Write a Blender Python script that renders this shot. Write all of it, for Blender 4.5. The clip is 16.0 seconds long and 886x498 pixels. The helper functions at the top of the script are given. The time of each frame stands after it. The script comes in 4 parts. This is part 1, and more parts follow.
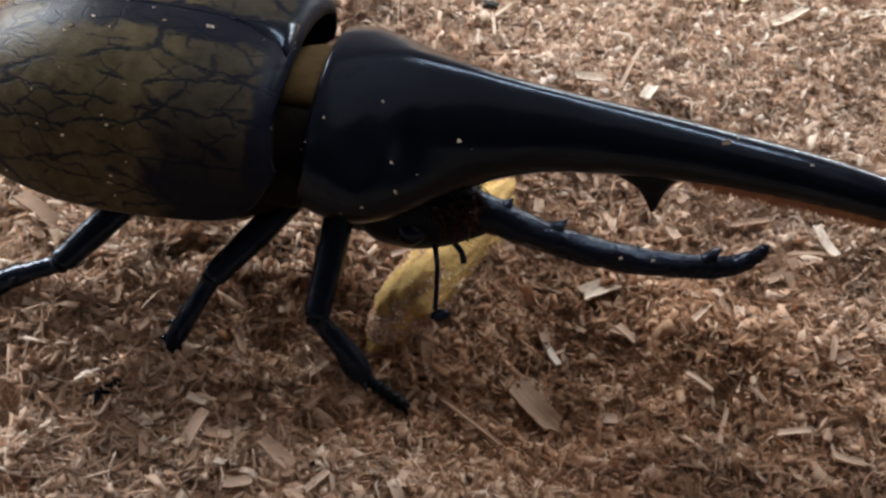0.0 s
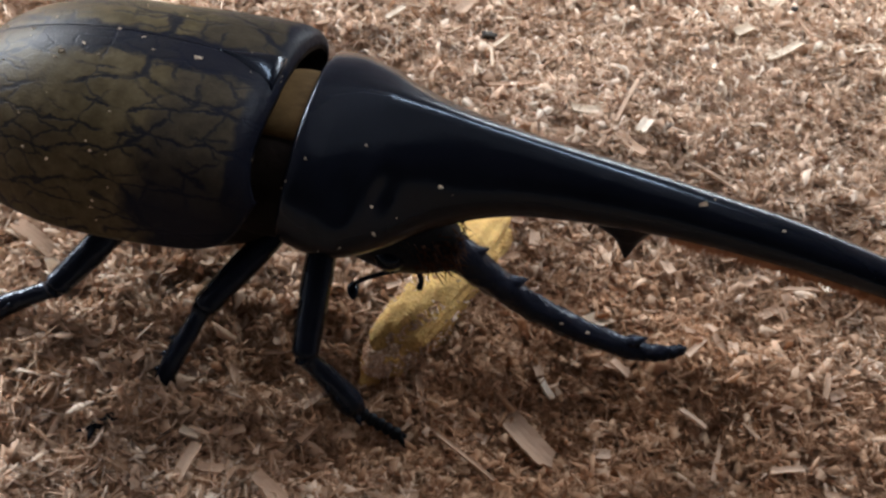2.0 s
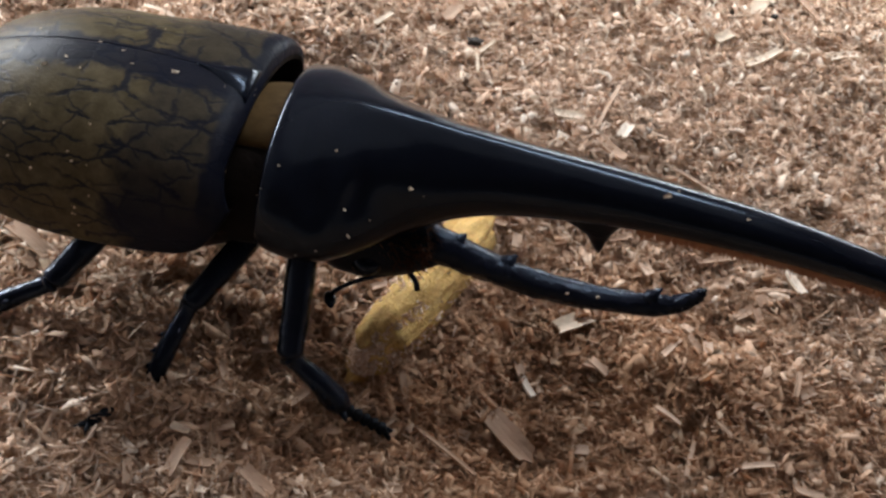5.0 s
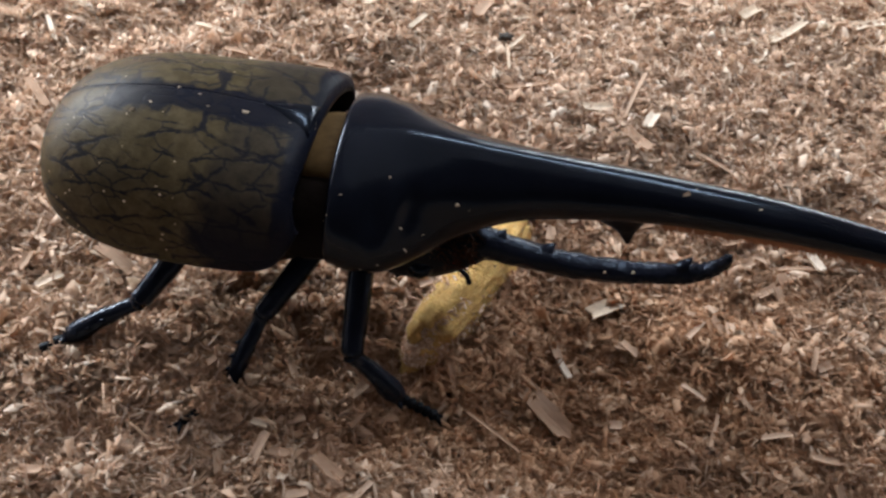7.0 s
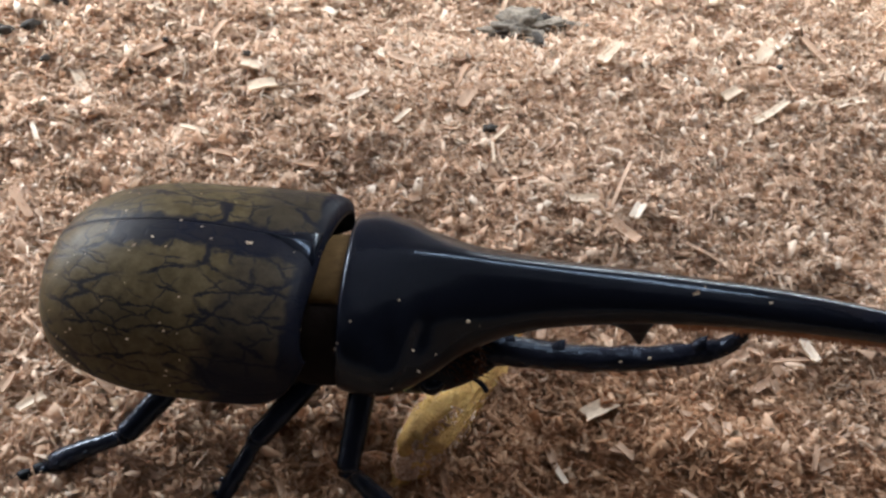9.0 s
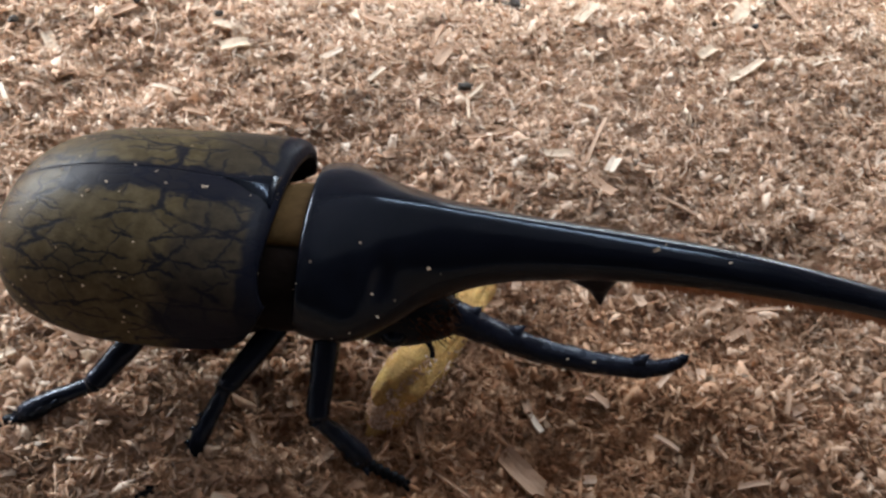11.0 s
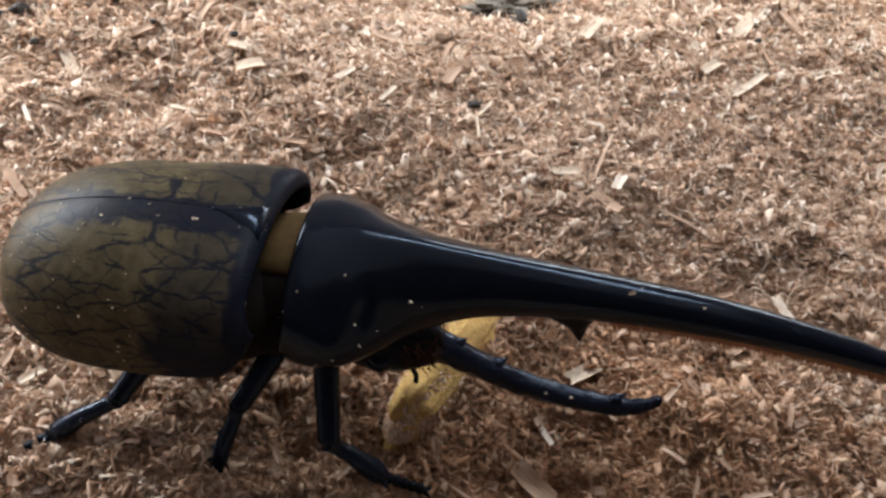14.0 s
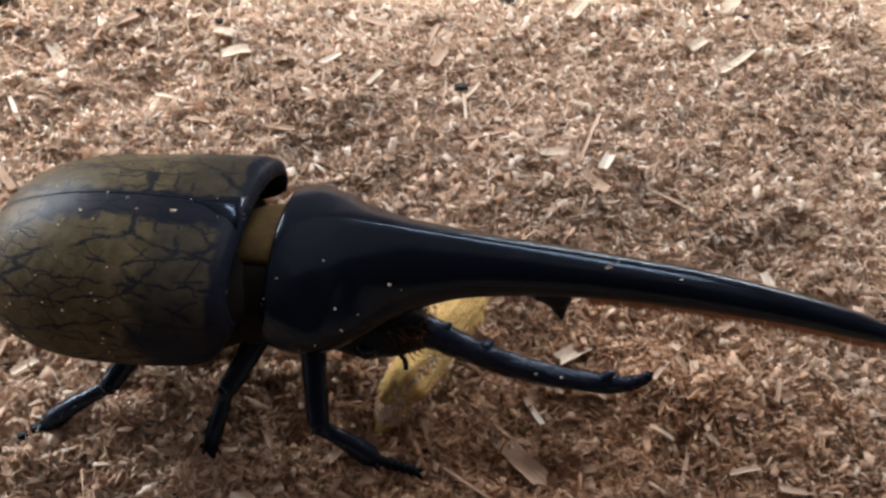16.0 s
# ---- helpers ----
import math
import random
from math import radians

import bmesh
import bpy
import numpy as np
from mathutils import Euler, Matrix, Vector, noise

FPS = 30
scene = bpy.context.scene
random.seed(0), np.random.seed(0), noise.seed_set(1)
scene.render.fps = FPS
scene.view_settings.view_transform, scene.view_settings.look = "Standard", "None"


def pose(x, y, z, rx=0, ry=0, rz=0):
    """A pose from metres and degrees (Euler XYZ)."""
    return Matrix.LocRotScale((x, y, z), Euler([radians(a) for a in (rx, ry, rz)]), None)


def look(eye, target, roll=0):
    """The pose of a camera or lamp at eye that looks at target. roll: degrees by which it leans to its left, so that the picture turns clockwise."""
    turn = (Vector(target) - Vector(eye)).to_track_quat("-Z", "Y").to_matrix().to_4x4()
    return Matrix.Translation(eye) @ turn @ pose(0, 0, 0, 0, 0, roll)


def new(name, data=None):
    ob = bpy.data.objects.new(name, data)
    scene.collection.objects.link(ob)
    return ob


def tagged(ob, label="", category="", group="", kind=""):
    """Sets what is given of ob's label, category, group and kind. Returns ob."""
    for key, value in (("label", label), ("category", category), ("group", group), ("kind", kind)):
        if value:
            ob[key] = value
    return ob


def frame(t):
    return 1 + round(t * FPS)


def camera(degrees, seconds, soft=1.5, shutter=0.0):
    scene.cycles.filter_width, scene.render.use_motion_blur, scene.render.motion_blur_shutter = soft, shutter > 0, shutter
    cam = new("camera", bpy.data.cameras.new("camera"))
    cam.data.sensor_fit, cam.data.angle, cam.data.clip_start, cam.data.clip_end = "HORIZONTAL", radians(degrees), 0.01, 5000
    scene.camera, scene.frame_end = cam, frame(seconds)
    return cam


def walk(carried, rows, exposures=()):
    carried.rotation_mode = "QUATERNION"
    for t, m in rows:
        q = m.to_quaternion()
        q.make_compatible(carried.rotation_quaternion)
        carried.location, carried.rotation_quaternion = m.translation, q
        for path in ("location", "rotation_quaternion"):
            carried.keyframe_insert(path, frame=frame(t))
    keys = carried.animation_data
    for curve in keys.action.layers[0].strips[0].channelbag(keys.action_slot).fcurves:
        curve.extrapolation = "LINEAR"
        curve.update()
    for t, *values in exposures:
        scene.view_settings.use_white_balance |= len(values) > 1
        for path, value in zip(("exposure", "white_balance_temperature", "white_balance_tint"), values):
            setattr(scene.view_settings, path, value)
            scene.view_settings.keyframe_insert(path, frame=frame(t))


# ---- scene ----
cam = camera(56.1, 16.0, soft=2.6)
PATH = [
    (0.0, 0.0, 0.0, 0.11673, 40.403, -7.887, -0.014),
    (0.5, -0.00053, 0.00208, 0.11705, 39.718, -7.727, -0.739),
    (1.0, 0.00167, 2e-05, 0.11474, 40.479, -8.1, -0.225),
    (1.5, 0.00294, 0.00094, 0.114, 40.598, -8.612, 0.178),
    (2.0, -0.00035, 0.0021, 0.11899, 41.424, -8.588, 0.324),
    (2.5, 0.00058, -0.00095, 0.11497, 41.671, -8.705, 0.561),
    (3.0, 0.001, -0.00219, 0.11385, 41.35, -9.534, 0.673),
    (3.5, 0.00116, -0.00114, 0.11457, 41.789, -9.445, 0.651),
    (4.0, 0.00115, -0.00021, 0.11511, 42.258, -9.702, 0.5),
    (6.5, -0.00066, -0.00146, 0.13874, 38.24, -6.255, -0.104),
    (7.0, -0.00051, -0.00165, 0.14146, 37.498, -4.948, 0.192),
    (7.5, 8e-05, 0.00178, 0.14396, 38.412, -4.371, -0.068),
    (8.0, 0.00071, 0.00437, 0.14388, 39.305, -4.403, -0.634),
    (8.5, 0.0005, 0.00814, 0.14846, 40.411, -4.038, -1.069),
    (9.0, 0.00121, 0.00837, 0.14728, 40.978, -3.91, -1.344),
    (11.5, 0.00404, 0.00221, 0.14152, 40.004, -4.351, -2.468),
    (12.0, 0.00325, 0.00321, 0.1437, 39.773, -4.336, -2.276),
    (12.5, 0.00313, 0.00301, 0.14391, 40.449, -4.142, -2.093),
    (13.0, 0.00314, 0.00321, 0.14434, 40.656, -4.156, -2.062),
    (13.5, 0.00344, 0.00293, 0.14456, 40.813, -4.122, -2.002),
    (14.0, 0.00172, 0.00332, 0.14967, 39.865, -3.786, -2.47),
    (14.5, 0.00144, 0.00357, 0.15142, 38.042, -3.133, -3.225),
    (15.0, 0.00179, 0.00302, 0.15123, 38.217, -2.849, -3.213),
    (15.5, 0.00214, 0.00385, 0.15099, 38.928, -2.976, -3.267),
    (16.0, 0.00423, 0.00294, 0.15052, 38.695, -3.044, -3.392),
]
EXPOSURES = [(0.0, 0.0), (16.0, 0.0)]
walk(cam, [(t, pose(*row)) for t, *row in PATH], EXPOSURES)

# ---- world and light ----
world = bpy.data.worlds.new("room_air")
scene.world = world
world.use_nodes = True
world.node_tree.nodes["Background"].inputs["Color"].default_value = (0.55, 0.62, 0.75, 1)
world.node_tree.nodes["Background"].inputs["Strength"].default_value = 0.30


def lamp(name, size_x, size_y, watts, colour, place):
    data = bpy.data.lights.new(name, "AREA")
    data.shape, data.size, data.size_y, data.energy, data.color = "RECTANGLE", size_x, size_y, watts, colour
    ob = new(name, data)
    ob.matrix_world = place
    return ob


# Two added fills without fixtures; they brighten the far bed and its left.
lamp("rear_fill", 0.30, 0.20, 11.6, (0.88, 0.94, 1.0), look((-0.39, 0.36, 0.16), (-0.39, 0.3601, 0.0)))
lamp("rear_fill", 0.36, 0.16, 6.0, (0.88, 0.95, 1.0), look((0.28, 0.47, 0.14), (0.28, 0.4701, 0.0)))
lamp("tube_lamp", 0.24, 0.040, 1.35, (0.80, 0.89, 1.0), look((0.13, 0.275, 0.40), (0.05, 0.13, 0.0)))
# Added overhead fill standing in for dim light from all round.
lamp("overhead_fill", 1.20, 1.40, 2.4, (1.0, 0.925, 0.90), look((0.02, 0.36, 0.985), (0.02, 0.3601, 0.0)))

# ---- helpers of shape ----
MM = 0.001
rng = np.random.default_rng(7)


def part(name, data, material, parent, label=""):
    """Links a mesh (or a bmesh) as one object under a thing or a part."""
    if isinstance(data, bmesh.types.BMesh):
        me = bpy.data.meshes.new(name)
        data.to_mesh(me)
        data.free()
        data = me
    ob = new(name, data)
    if material and not data.materials:
        data.materials.append(material)
    ob.parent = parent
    return tagged(ob, label)


def smooth_mesh(name, verts, faces, smooth=True):
    me = bpy.data.meshes.new(name)
    me.from_pydata([tuple(v) for v in verts], [], faces)
    me.polygons.foreach_set("use_smooth", [smooth] * len(me.polygons))
    me.update()
    return me


def curve_through(stations, n):
    """Catmull-Rom through the rows of a small table; the first column is the place along the axis."""
    p = np.array(stations, float)
    k = len(p) - 1
    u = np.linspace(0, k, n)
    i = np.clip(u.astype(int), 0, k - 1)
    f = (u - i)[:, None]
    a, b, c, d = p[np.maximum(i - 1, 0)], p[i], p[i + 1], p[np.minimum(i + 2, k)]
    return 0.5 * (2 * b + (c - a) * f + (2 * a - 5 * b + 4 * c - d) * f**2 + (3 * b - a - 3 * c + d) * f**3)


def section(row, angle, power=2.0, under=2.0):
    """A point of the shell: row is (s, half width, top, edge, bottom); angle 0 is the left edge, 90 the top, 180 the right edge."""
    s, hw, top, edge, low = row
    c, w = np.cos(angle), np.sin(angle)
    q = np.where(w >= 0, power, under)
    v = hw * np.sign(c) * np.abs(c) ** (2 / q)
    h = np.abs(w) ** (2 / q)
    z = np.where(w >= 0, edge + (top - edge) * h, edge - (edge - low) * h)
    return np.stack([np.full_like(v, s), v, z], -1)


def loft(stations, n, around, power=2.0, under=2.0, close=True, shape=None):
    """A closed body lofted through a table of sections, in millimetres."""
    rows = curve_through(stations, n)
    rows[:, 1] = np.maximum(rows[:, 1], 0.05)
    ang = np.linspace(0, 2 * math.pi, around, endpoint=False)
    verts = np.concatenate([section(r, ang, power(r[0]) if callable(power) else power, under) for r in rows])
    if shape:
        verts = shape(verts)
    faces = []
    for i in range(n - 1):
        for j in range(around):
            k = (j + 1) % around
            faces.append((i * around + j, i * around + k, (i + 1) * around + k, (i + 1) * around + j)[::-1])
    if close:
        faces.append(tuple(range(around)))
        faces.append(tuple((n - 1) * around + j for j in range(around))[::-1])
    return verts, faces


def tube(points, n, around=12, caps=True):
    """A round limb through a table of (x, y, z, radius)."""
    p = curve_through(points, n)
    verts, faces = [], []
    up = Vector((0.1, 0.2, 1)).normalized()
    for i in range(n):
        a, b = Vector(p[max(i - 1, 0)][:3]), Vector(p[min(i + 1, n - 1)][:3])
        d = (b - a).normalized()
        side = d.cross(up)
        side = side.normalized() if side.length > 1e-3 else Vector((1, 0, 0))
        over = side.cross(d)
        for j in range(around):
            t = 2 * math.pi * j / around
            verts.append(np.array(Vector(p[i][:3]) + (side * math.cos(t) + over * math.sin(t)) * p[i][3]))
    for i in range(n - 1):
        for j in range(around):
            k = (j + 1) % around
            faces.append((i * around + j, i * around + k, (i + 1) * around + k, (i + 1) * around + j)[::-1])
    if caps:
        faces.append(tuple(range(around)))
        faces.append(tuple((n - 1) * around + j for j in range(around))[::-1])
    return np.array(verts), faces


def joined(*pieces):
    verts, faces, base = [], [], 0
    for v, f in pieces:
        verts.append(np.asarray(v))
        faces += [tuple(i + base for i in face) for face in f]
        base += len(v)
    return np.concatenate(verts), faces


def outward(me):
    bm = bmesh.new()
    bm.from_mesh(me)
    bmesh.ops.recalc_face_normals(bm, faces=bm.faces)
    bm.to_mesh(me)
    bm.free()
    return me


def shell(name, pieces, origin, smooth=True):
    """A mesh in metres about an origin given in millimetres."""
    v, f = pieces
    return outward(smooth_mesh(name, (np.asarray(v) - np.array(origin)) * MM, f, smooth))


def spike(base, tip, radius, sides=6, along=0.55, waist=0.62):
    base, tip = np.array(base, float), np.array(tip, float)
    d = Vector(tip - base).normalized()
    a = d.orthogonal().normalized()
    b = d.cross(a)
    ring = [base + radius * (math.cos(t) * np.array(a) + math.sin(t) * np.array(b)) for t in np.linspace(0, 2 * math.pi, sides, endpoint=False)]
    mid = [base + along * (tip - base) + waist * (q - base) for q in ring]
    faces = [(j, (j + 1) % sides, sides + (j + 1) % sides, sides + j) for j in range(sides)]
    faces += [(sides + j, sides + (j + 1) % sides, 2 * sides) for j in range(sides)] + [tuple(range(sides))[::-1]]
    return np.array(ring + mid + [tip]), faces


# ---- materials ----
def material(name):
    mat = bpy.data.materials.new(name)
    mat.use_nodes = True
    nt = mat.node_tree
    return mat, nt, nt.nodes["Principled BSDF"]


def node(nt, kind, **settings):
    n = nt.nodes.new(kind)
    for key, value in settings.items():
        n.inputs[key].default_value = value
    return n


def ramp(nt, source, stops):
    r = nt.nodes.new("ShaderNodeValToRGB")
    while len(r.color_ramp.elements) < len(stops):
        r.color_ramp.elements.new(0.5)
    for e, (at, colour) in zip(r.color_ramp.elements, stops):
        e.position, e.color = at, (*colour, 1)
    nt.links.new(source, r.inputs[0])
    return r.outputs[0]


def math_node(nt, op, a, b=None, clamp=False):
    n = nt.nodes.new("ShaderNodeMath")
    n.operation, n.use_clamp = op, clamp
    for k, v in ((0, a), (1, b)):
        if v is None:
            continue
        if isinstance(v, (int, float)):
            n.inputs[k].default_value = v
        else:
            nt.links.new(v, n.inputs[k])
    return n.outputs[0]


def mix(nt, factor, a, b):
    n = nt.nodes.new("ShaderNodeMix")
    n.data_type = "RGBA"
    for k, v in ((0, factor), (6, a), (7, b)):
        if isinstance(v, (int, float)):
            n.inputs[k].default_value = v
        elif isinstance(v, tuple):
            n.inputs[k].default_value = (*v, 1)
        else:
            nt.links.new(v, n.inputs[k])
    return n.outputs[2]


def object_coords(nt, scale=(1, 1, 1)):
    tc = nt.nodes.new("ShaderNodeTexCoord")
    mp = nt.nodes.new("ShaderNodeMapping")
    mp.inputs["Scale"].default_value = scale
    nt.links.new(tc.outputs["Object"], mp.inputs["Vector"])
    return mp.outputs[0]


def noise_at(nt, vector, scale, detail=4.0, rough=0.55):
    n = node(nt, "ShaderNodeTexNoise", Scale=scale, Detail=detail, Roughness=rough)
    nt.links.new(vector, n.inputs["Vector"])
    return n.outputs["Fac"]


def bump(nt, height, bsdf, distance, strength=0.5):
    b = node(nt, "ShaderNodeBump", Strength=strength, Distance=distance)
    nt.links.new(height, b.inputs["Height"])
    nt.links.new(b.outputs[0], bsdf.inputs["Normal"])


def brown_patch(nt, at, colour):
    """A browner patch of sawdust with a ragged edge in front of the food."""
    shift = nt.nodes.new("ShaderNodeMapping")
    shift.inputs["Location"].default_value = (-0.042 / 0.066, -0.080 / 0.034, 0)
    shift.inputs["Scale"].default_value = (1 / 0.066, 1 / 0.034, 0)
    nt.links.new(at, shift.inputs["Vector"])
    far = nt.nodes.new("ShaderNodeVectorMath")
    far.operation = "LENGTH"
    nt.links.new(shift.outputs[0], far.inputs[0])
    edge = math_node(nt, "ADD", far.outputs["Value"], math_node(nt, "MULTIPLY", noise_at(nt, at, 90, 4, 0.6), 1.2))
    patch_mask = math_node(nt, "MULTIPLY", math_node(nt, "SUBTRACT", 1.95, edge), 1.1, True)
    n = nt.nodes.new("ShaderNodeMix")
    n.data_type, n.blend_type = "RGBA", "MULTIPLY"
    nt.links.new(patch_mask, n.inputs[0])
    nt.links.new(colour, n.inputs[6])
    n.inputs[7].default_value = (0.84, 0.71, 0.60, 1)
    return n.outputs[2]


def wood_material(name, stops, rough=0.85, island=True):
    mat, nt, bsdf = material(name)
    if island:
        pick = nt.nodes.new("ShaderNodeNewGeometry").outputs["Random Per Island"]
    else:
        pick = nt.nodes.new("ShaderNodeObjectInfo").outputs["Random"]
    base = ramp(nt, pick, stops)
    at = object_coords(nt, (1, 1, 1))
    grain = noise_at(nt, at, 900, 3, 0.6)
    stain = noise_at(nt, at, 55, 3, 0.5)
    dark = mix(nt, math_node(nt, "MULTIPLY", math_node(nt, "SUBTRACT", 0.58, grain, True), 0.7, True), base, (0.40, 0.27, 0.175))
    out = mix(nt, math_node(nt, "MULTIPLY", math_node(nt, "SUBTRACT", stain, 0.5, True), 1.0, True), dark, (0.44, 0.305, 0.20))
    if island:
        out = brown_patch(nt, at, out)
    nt.links.new(out, bsdf.inputs["Base Color"])
    bsdf.inputs["Roughness"].default_value = rough
    bsdf.inputs["Specular IOR Level"].default_value = 0.08
    bump(nt, grain, bsdf, 0.0003, 0.5)
    # thin wood lets some light through
    thin = nt.nodes.new("ShaderNodeBsdfTranslucent")
    deep = node(nt, "ShaderNodeGamma", Gamma=1.0)
    nt.links.new(out, deep.inputs["Color"])
    nt.links.new(deep.outputs[0], thin.inputs["Color"])
    both = node(nt, "ShaderNodeMixShader", Fac=0.43)
    nt.links.new(bsdf.outputs[0], both.inputs[1])
    nt.links.new(thin.outputs[0], both.inputs[2])
    nt.links.new(both.outputs[0], nt.nodes["Material Output"].inputs["Surface"])
    return mat


SAW_STOPS = [(0.0, (0.46, 0.296, 0.194)), (0.2, (0.63, 0.430, 0.301)), (0.6, (0.76, 0.559, 0.418)), (0.88, (0.84, 0.680, 0.538)), (1.0, (0.93, 0.811, 0.704))]
PALE_STOPS = [(0.0, (0.50, 0.338, 0.239)), (0.5, (0.62, 0.441, 0.321)), (1.0, (0.75, 0.578, 0.445))]
M_SAWDUST = wood_material("sawdust_grains", SAW_STOPS)
M_FLAKE = wood_material("pale_wood_flakes", [(0.0, (0.66, 0.461, 0.326)), (0.5, (0.81, 0.617, 0.472)), (1.0, (0.93, 0.821, 0.704))])
M_PALE = wood_material("white_wood_flakes", [(0.0, (0.72, 0.536, 0.394)), (0.5, (0.84, 0.680, 0.528)), (1.0, (0.95, 0.862, 0.741))])
M_CHIP = wood_material("pale_wood_chips", PALE_STOPS, island=False)
M_WHITE = wood_material("white_wood_chips", [(0.0, (0.78, 0.651, 0.508)), (1.0, (0.90, 0.811, 0.704))], island=False)


def bed_material():
    mat, nt, bsdf = material("packed_sawdust")
    at = object_coords(nt)
    fine, broad = noise_at(nt, at, 700, 5, 0.65), noise_at(nt, at, 60, 4, 0.55)
    base = ramp(nt, fine, [(0.3, (0.40, 0.245, 0.155)), (0.5, (0.55, 0.365, 0.24)), (0.75, (0.68, 0.475, 0.33))])
    out = brown_patch(nt, at, mix(nt, math_node(nt, "MULTIPLY", broad, 0.5), base, (0.43, 0.25, 0.145)))
    nt.links.new(out, bsdf.inputs["Base Color"])
    bsdf.inputs["Roughness"].default_value = 0.95
    bump(nt, fine, bsdf, 0.0012, 0.9)
    return mat


def black_cuticle(name, rough=0.16, colour=(0.006, 0.0065, 0.009), bumpy=0.00004, gloss=0.19):
    mat, nt, bsdf = material(name)
    at = object_coords(nt)
    smear = noise_at(nt, at, 90, 4, 0.6)
    pits = math_node(nt, "ADD", noise_at(nt, at, 1500, 2, 0.5), math_node(nt, "MULTIPLY", noise_at(nt, at, 170, 2, 0.5), 5.0))
    nt.links.new(mix(nt, smear, colour, tuple(c * 2.2 + 0.002 for c in colour)), bsdf.inputs["Base Color"])
    nt.links.new(math_node(nt, "ADD", math_node(nt, "MULTIPLY", smear, 0.13), rough - 0.05), bsdf.inputs["Roughness"])
    bsdf.inputs["IOR"].default_value = 1.46
    bsdf.inputs["Specular IOR Level"].default_value = gloss
    bsdf.inputs["Specular Tint"].default_value = (0.60, 0.77, 1.0, 1)
    bump(nt, pits, bsdf, bumpy, 0.4)
    return mat


M_BLACK = black_cuticle("black_glossy_cuticle", 0.17, (0.0018, 0.0023, 0.0045), 0.00006, 0.21)
M_HORN = black_cuticle("pitted_black_horn", 0.20, (0.004, 0.0045, 0.008), 0.0005, 0.18)
M_DULL = black_cuticle("dull_black_cuticle", 0.4, (0.004, 0.004, 0.005), 0.0002, 0.08)
M_LEG = black_cuticle("black_leg_cuticle", 0.17, (0.004, 0.005, 0.009), 0.00025, 0.26)
M_BELLY = black_cuticle("dark_brown_belly", 0.5, (0.005, 0.0032, 0.0024), 0.0002, 0.04)


def elytra_material():
    """Olive brown wing case with dark broken veins, a dark band along the seam and a darker front."""
    mat, nt, bsdf = material("olive_wing_case")
    tc = nt.nodes.new("ShaderNodeTexCoord")
    scaled = nt.nodes.new("ShaderNodeVectorMath")
    scaled.operation = "SCALE"
    scaled.inputs["Scale"].default_value = 1000.0
    nt.links.new(tc.outputs["Object"], scaled.inputs[0])
    mm = scaled.outputs[0]
    sep = nt.nodes.new("ShaderNodeSeparateXYZ")
    nt.links.new(mm, sep.inputs[0])
    s, v = sep.outputs[0], sep.outputs[1]
    warp = node(nt, "ShaderNodeTexNoise", Scale=0.20, Detail=5.0, Roughness=0.62)
    nt.links.new(mm, warp.inputs["Vector"])
    add = nt.nodes.new("ShaderNodeVectorMath")
    add.operation = "MULTIPLY_ADD"
    nt.links.new(warp.outputs["Color"], add.inputs[0])
    add.inputs[1].default_value = (5.0, 3.6, 3.6)
    nt.links.new(mm, add.inputs[2])

    # a net of cracks drawn out along the body, broken here and there
    broken = noise_at(nt, mm, 0.17, 3, 0.55)
    warped = nt.nodes.new("ShaderNodeSeparateXYZ")
    nt.links.new(add.outputs[0], warped.inputs[0])
    round_flank = math_node(nt, "SUBTRACT", math_node(nt, "ABSOLUTE", warped.outputs[1]), warped.outputs[2])
    spread = nt.nodes.new("ShaderNodeCombineXYZ")
    nt.links.new(warped.outputs[0], spread.inputs[0])
    nt.links.new(round_flank, spread.inputs[1])

    def cracks(scale, width, feather, gap):
        mp = nt.nodes.new("ShaderNodeMapping")
        mp.inputs["Scale"].default_value = (*scale, 1)
        nt.links.new(spread.outputs[0], mp.inputs["Vector"])
        vo = node(nt, "ShaderNodeTexVoronoi", Scale=1.0)
        vo.voronoi_dimensions, vo.feature = "2D", "DISTANCE_TO_EDGE"
        nt.links.new(mp.outputs[0], vo.inputs["Vector"])
        thick = math_node(nt, "SUBTRACT", vo.outputs["Distance"], math_node(nt, "MULTIPLY", noise_at(nt, mm, 0.45, 2, 0.5), width))
        r = nt.nodes.new("ShaderNodeMapRange")
        r.interpolation_type = "SMOOTHSTEP"
        nt.links.new(thick, r.inputs[0])
        for k, x in ((1, 0.0), (2, feather), (3, 1.0), (4, 0.0)):
            r.inputs[k].default_value = x
        keep = math_node(nt, "MULTIPLY", math_node(nt, "SUBTRACT", noise_at(nt, mm, 0.21, 2, 0.5), gap), 9.0, True)
        return math_node(nt, "MULTIPLY", r.outputs[0], keep)

    lines = math_node(nt, "MAXIMUM", cracks((0.060, 0.190), 0.034, 0.050, 0.36), math_node(nt, "MULTIPLY", cracks((0.20, 0.22), 0.034, 0.055, 0.42), 0.85))
    # the dark band along the seam
    wob = math_node(nt, "MULTIPLY", math_node(nt, "SUBTRACT", noise_at(nt, mm, 0.30, 4, 0.65), 0.5), 6.0)
    off = math_node(nt, "ABSOLUTE", math_node(nt, "ADD", math_node(nt, "ADD", v, 2.0), wob))
    band = math_node(nt, "MULTIPLY", math_node(nt, "SUBTRACT", 3.6, off), 0.9, True)
    band = math_node(nt, "MULTIPLY", band, math_node(nt, "MULTIPLY", math_node(nt, "ADD", s, 18.5), 3.0, True))
    seam = math_node(nt, "MULTIPLY", math_node(nt, "SUBTRACT", 0.8, math_node(nt, "ABSOLUTE", v)), 2.0, True)
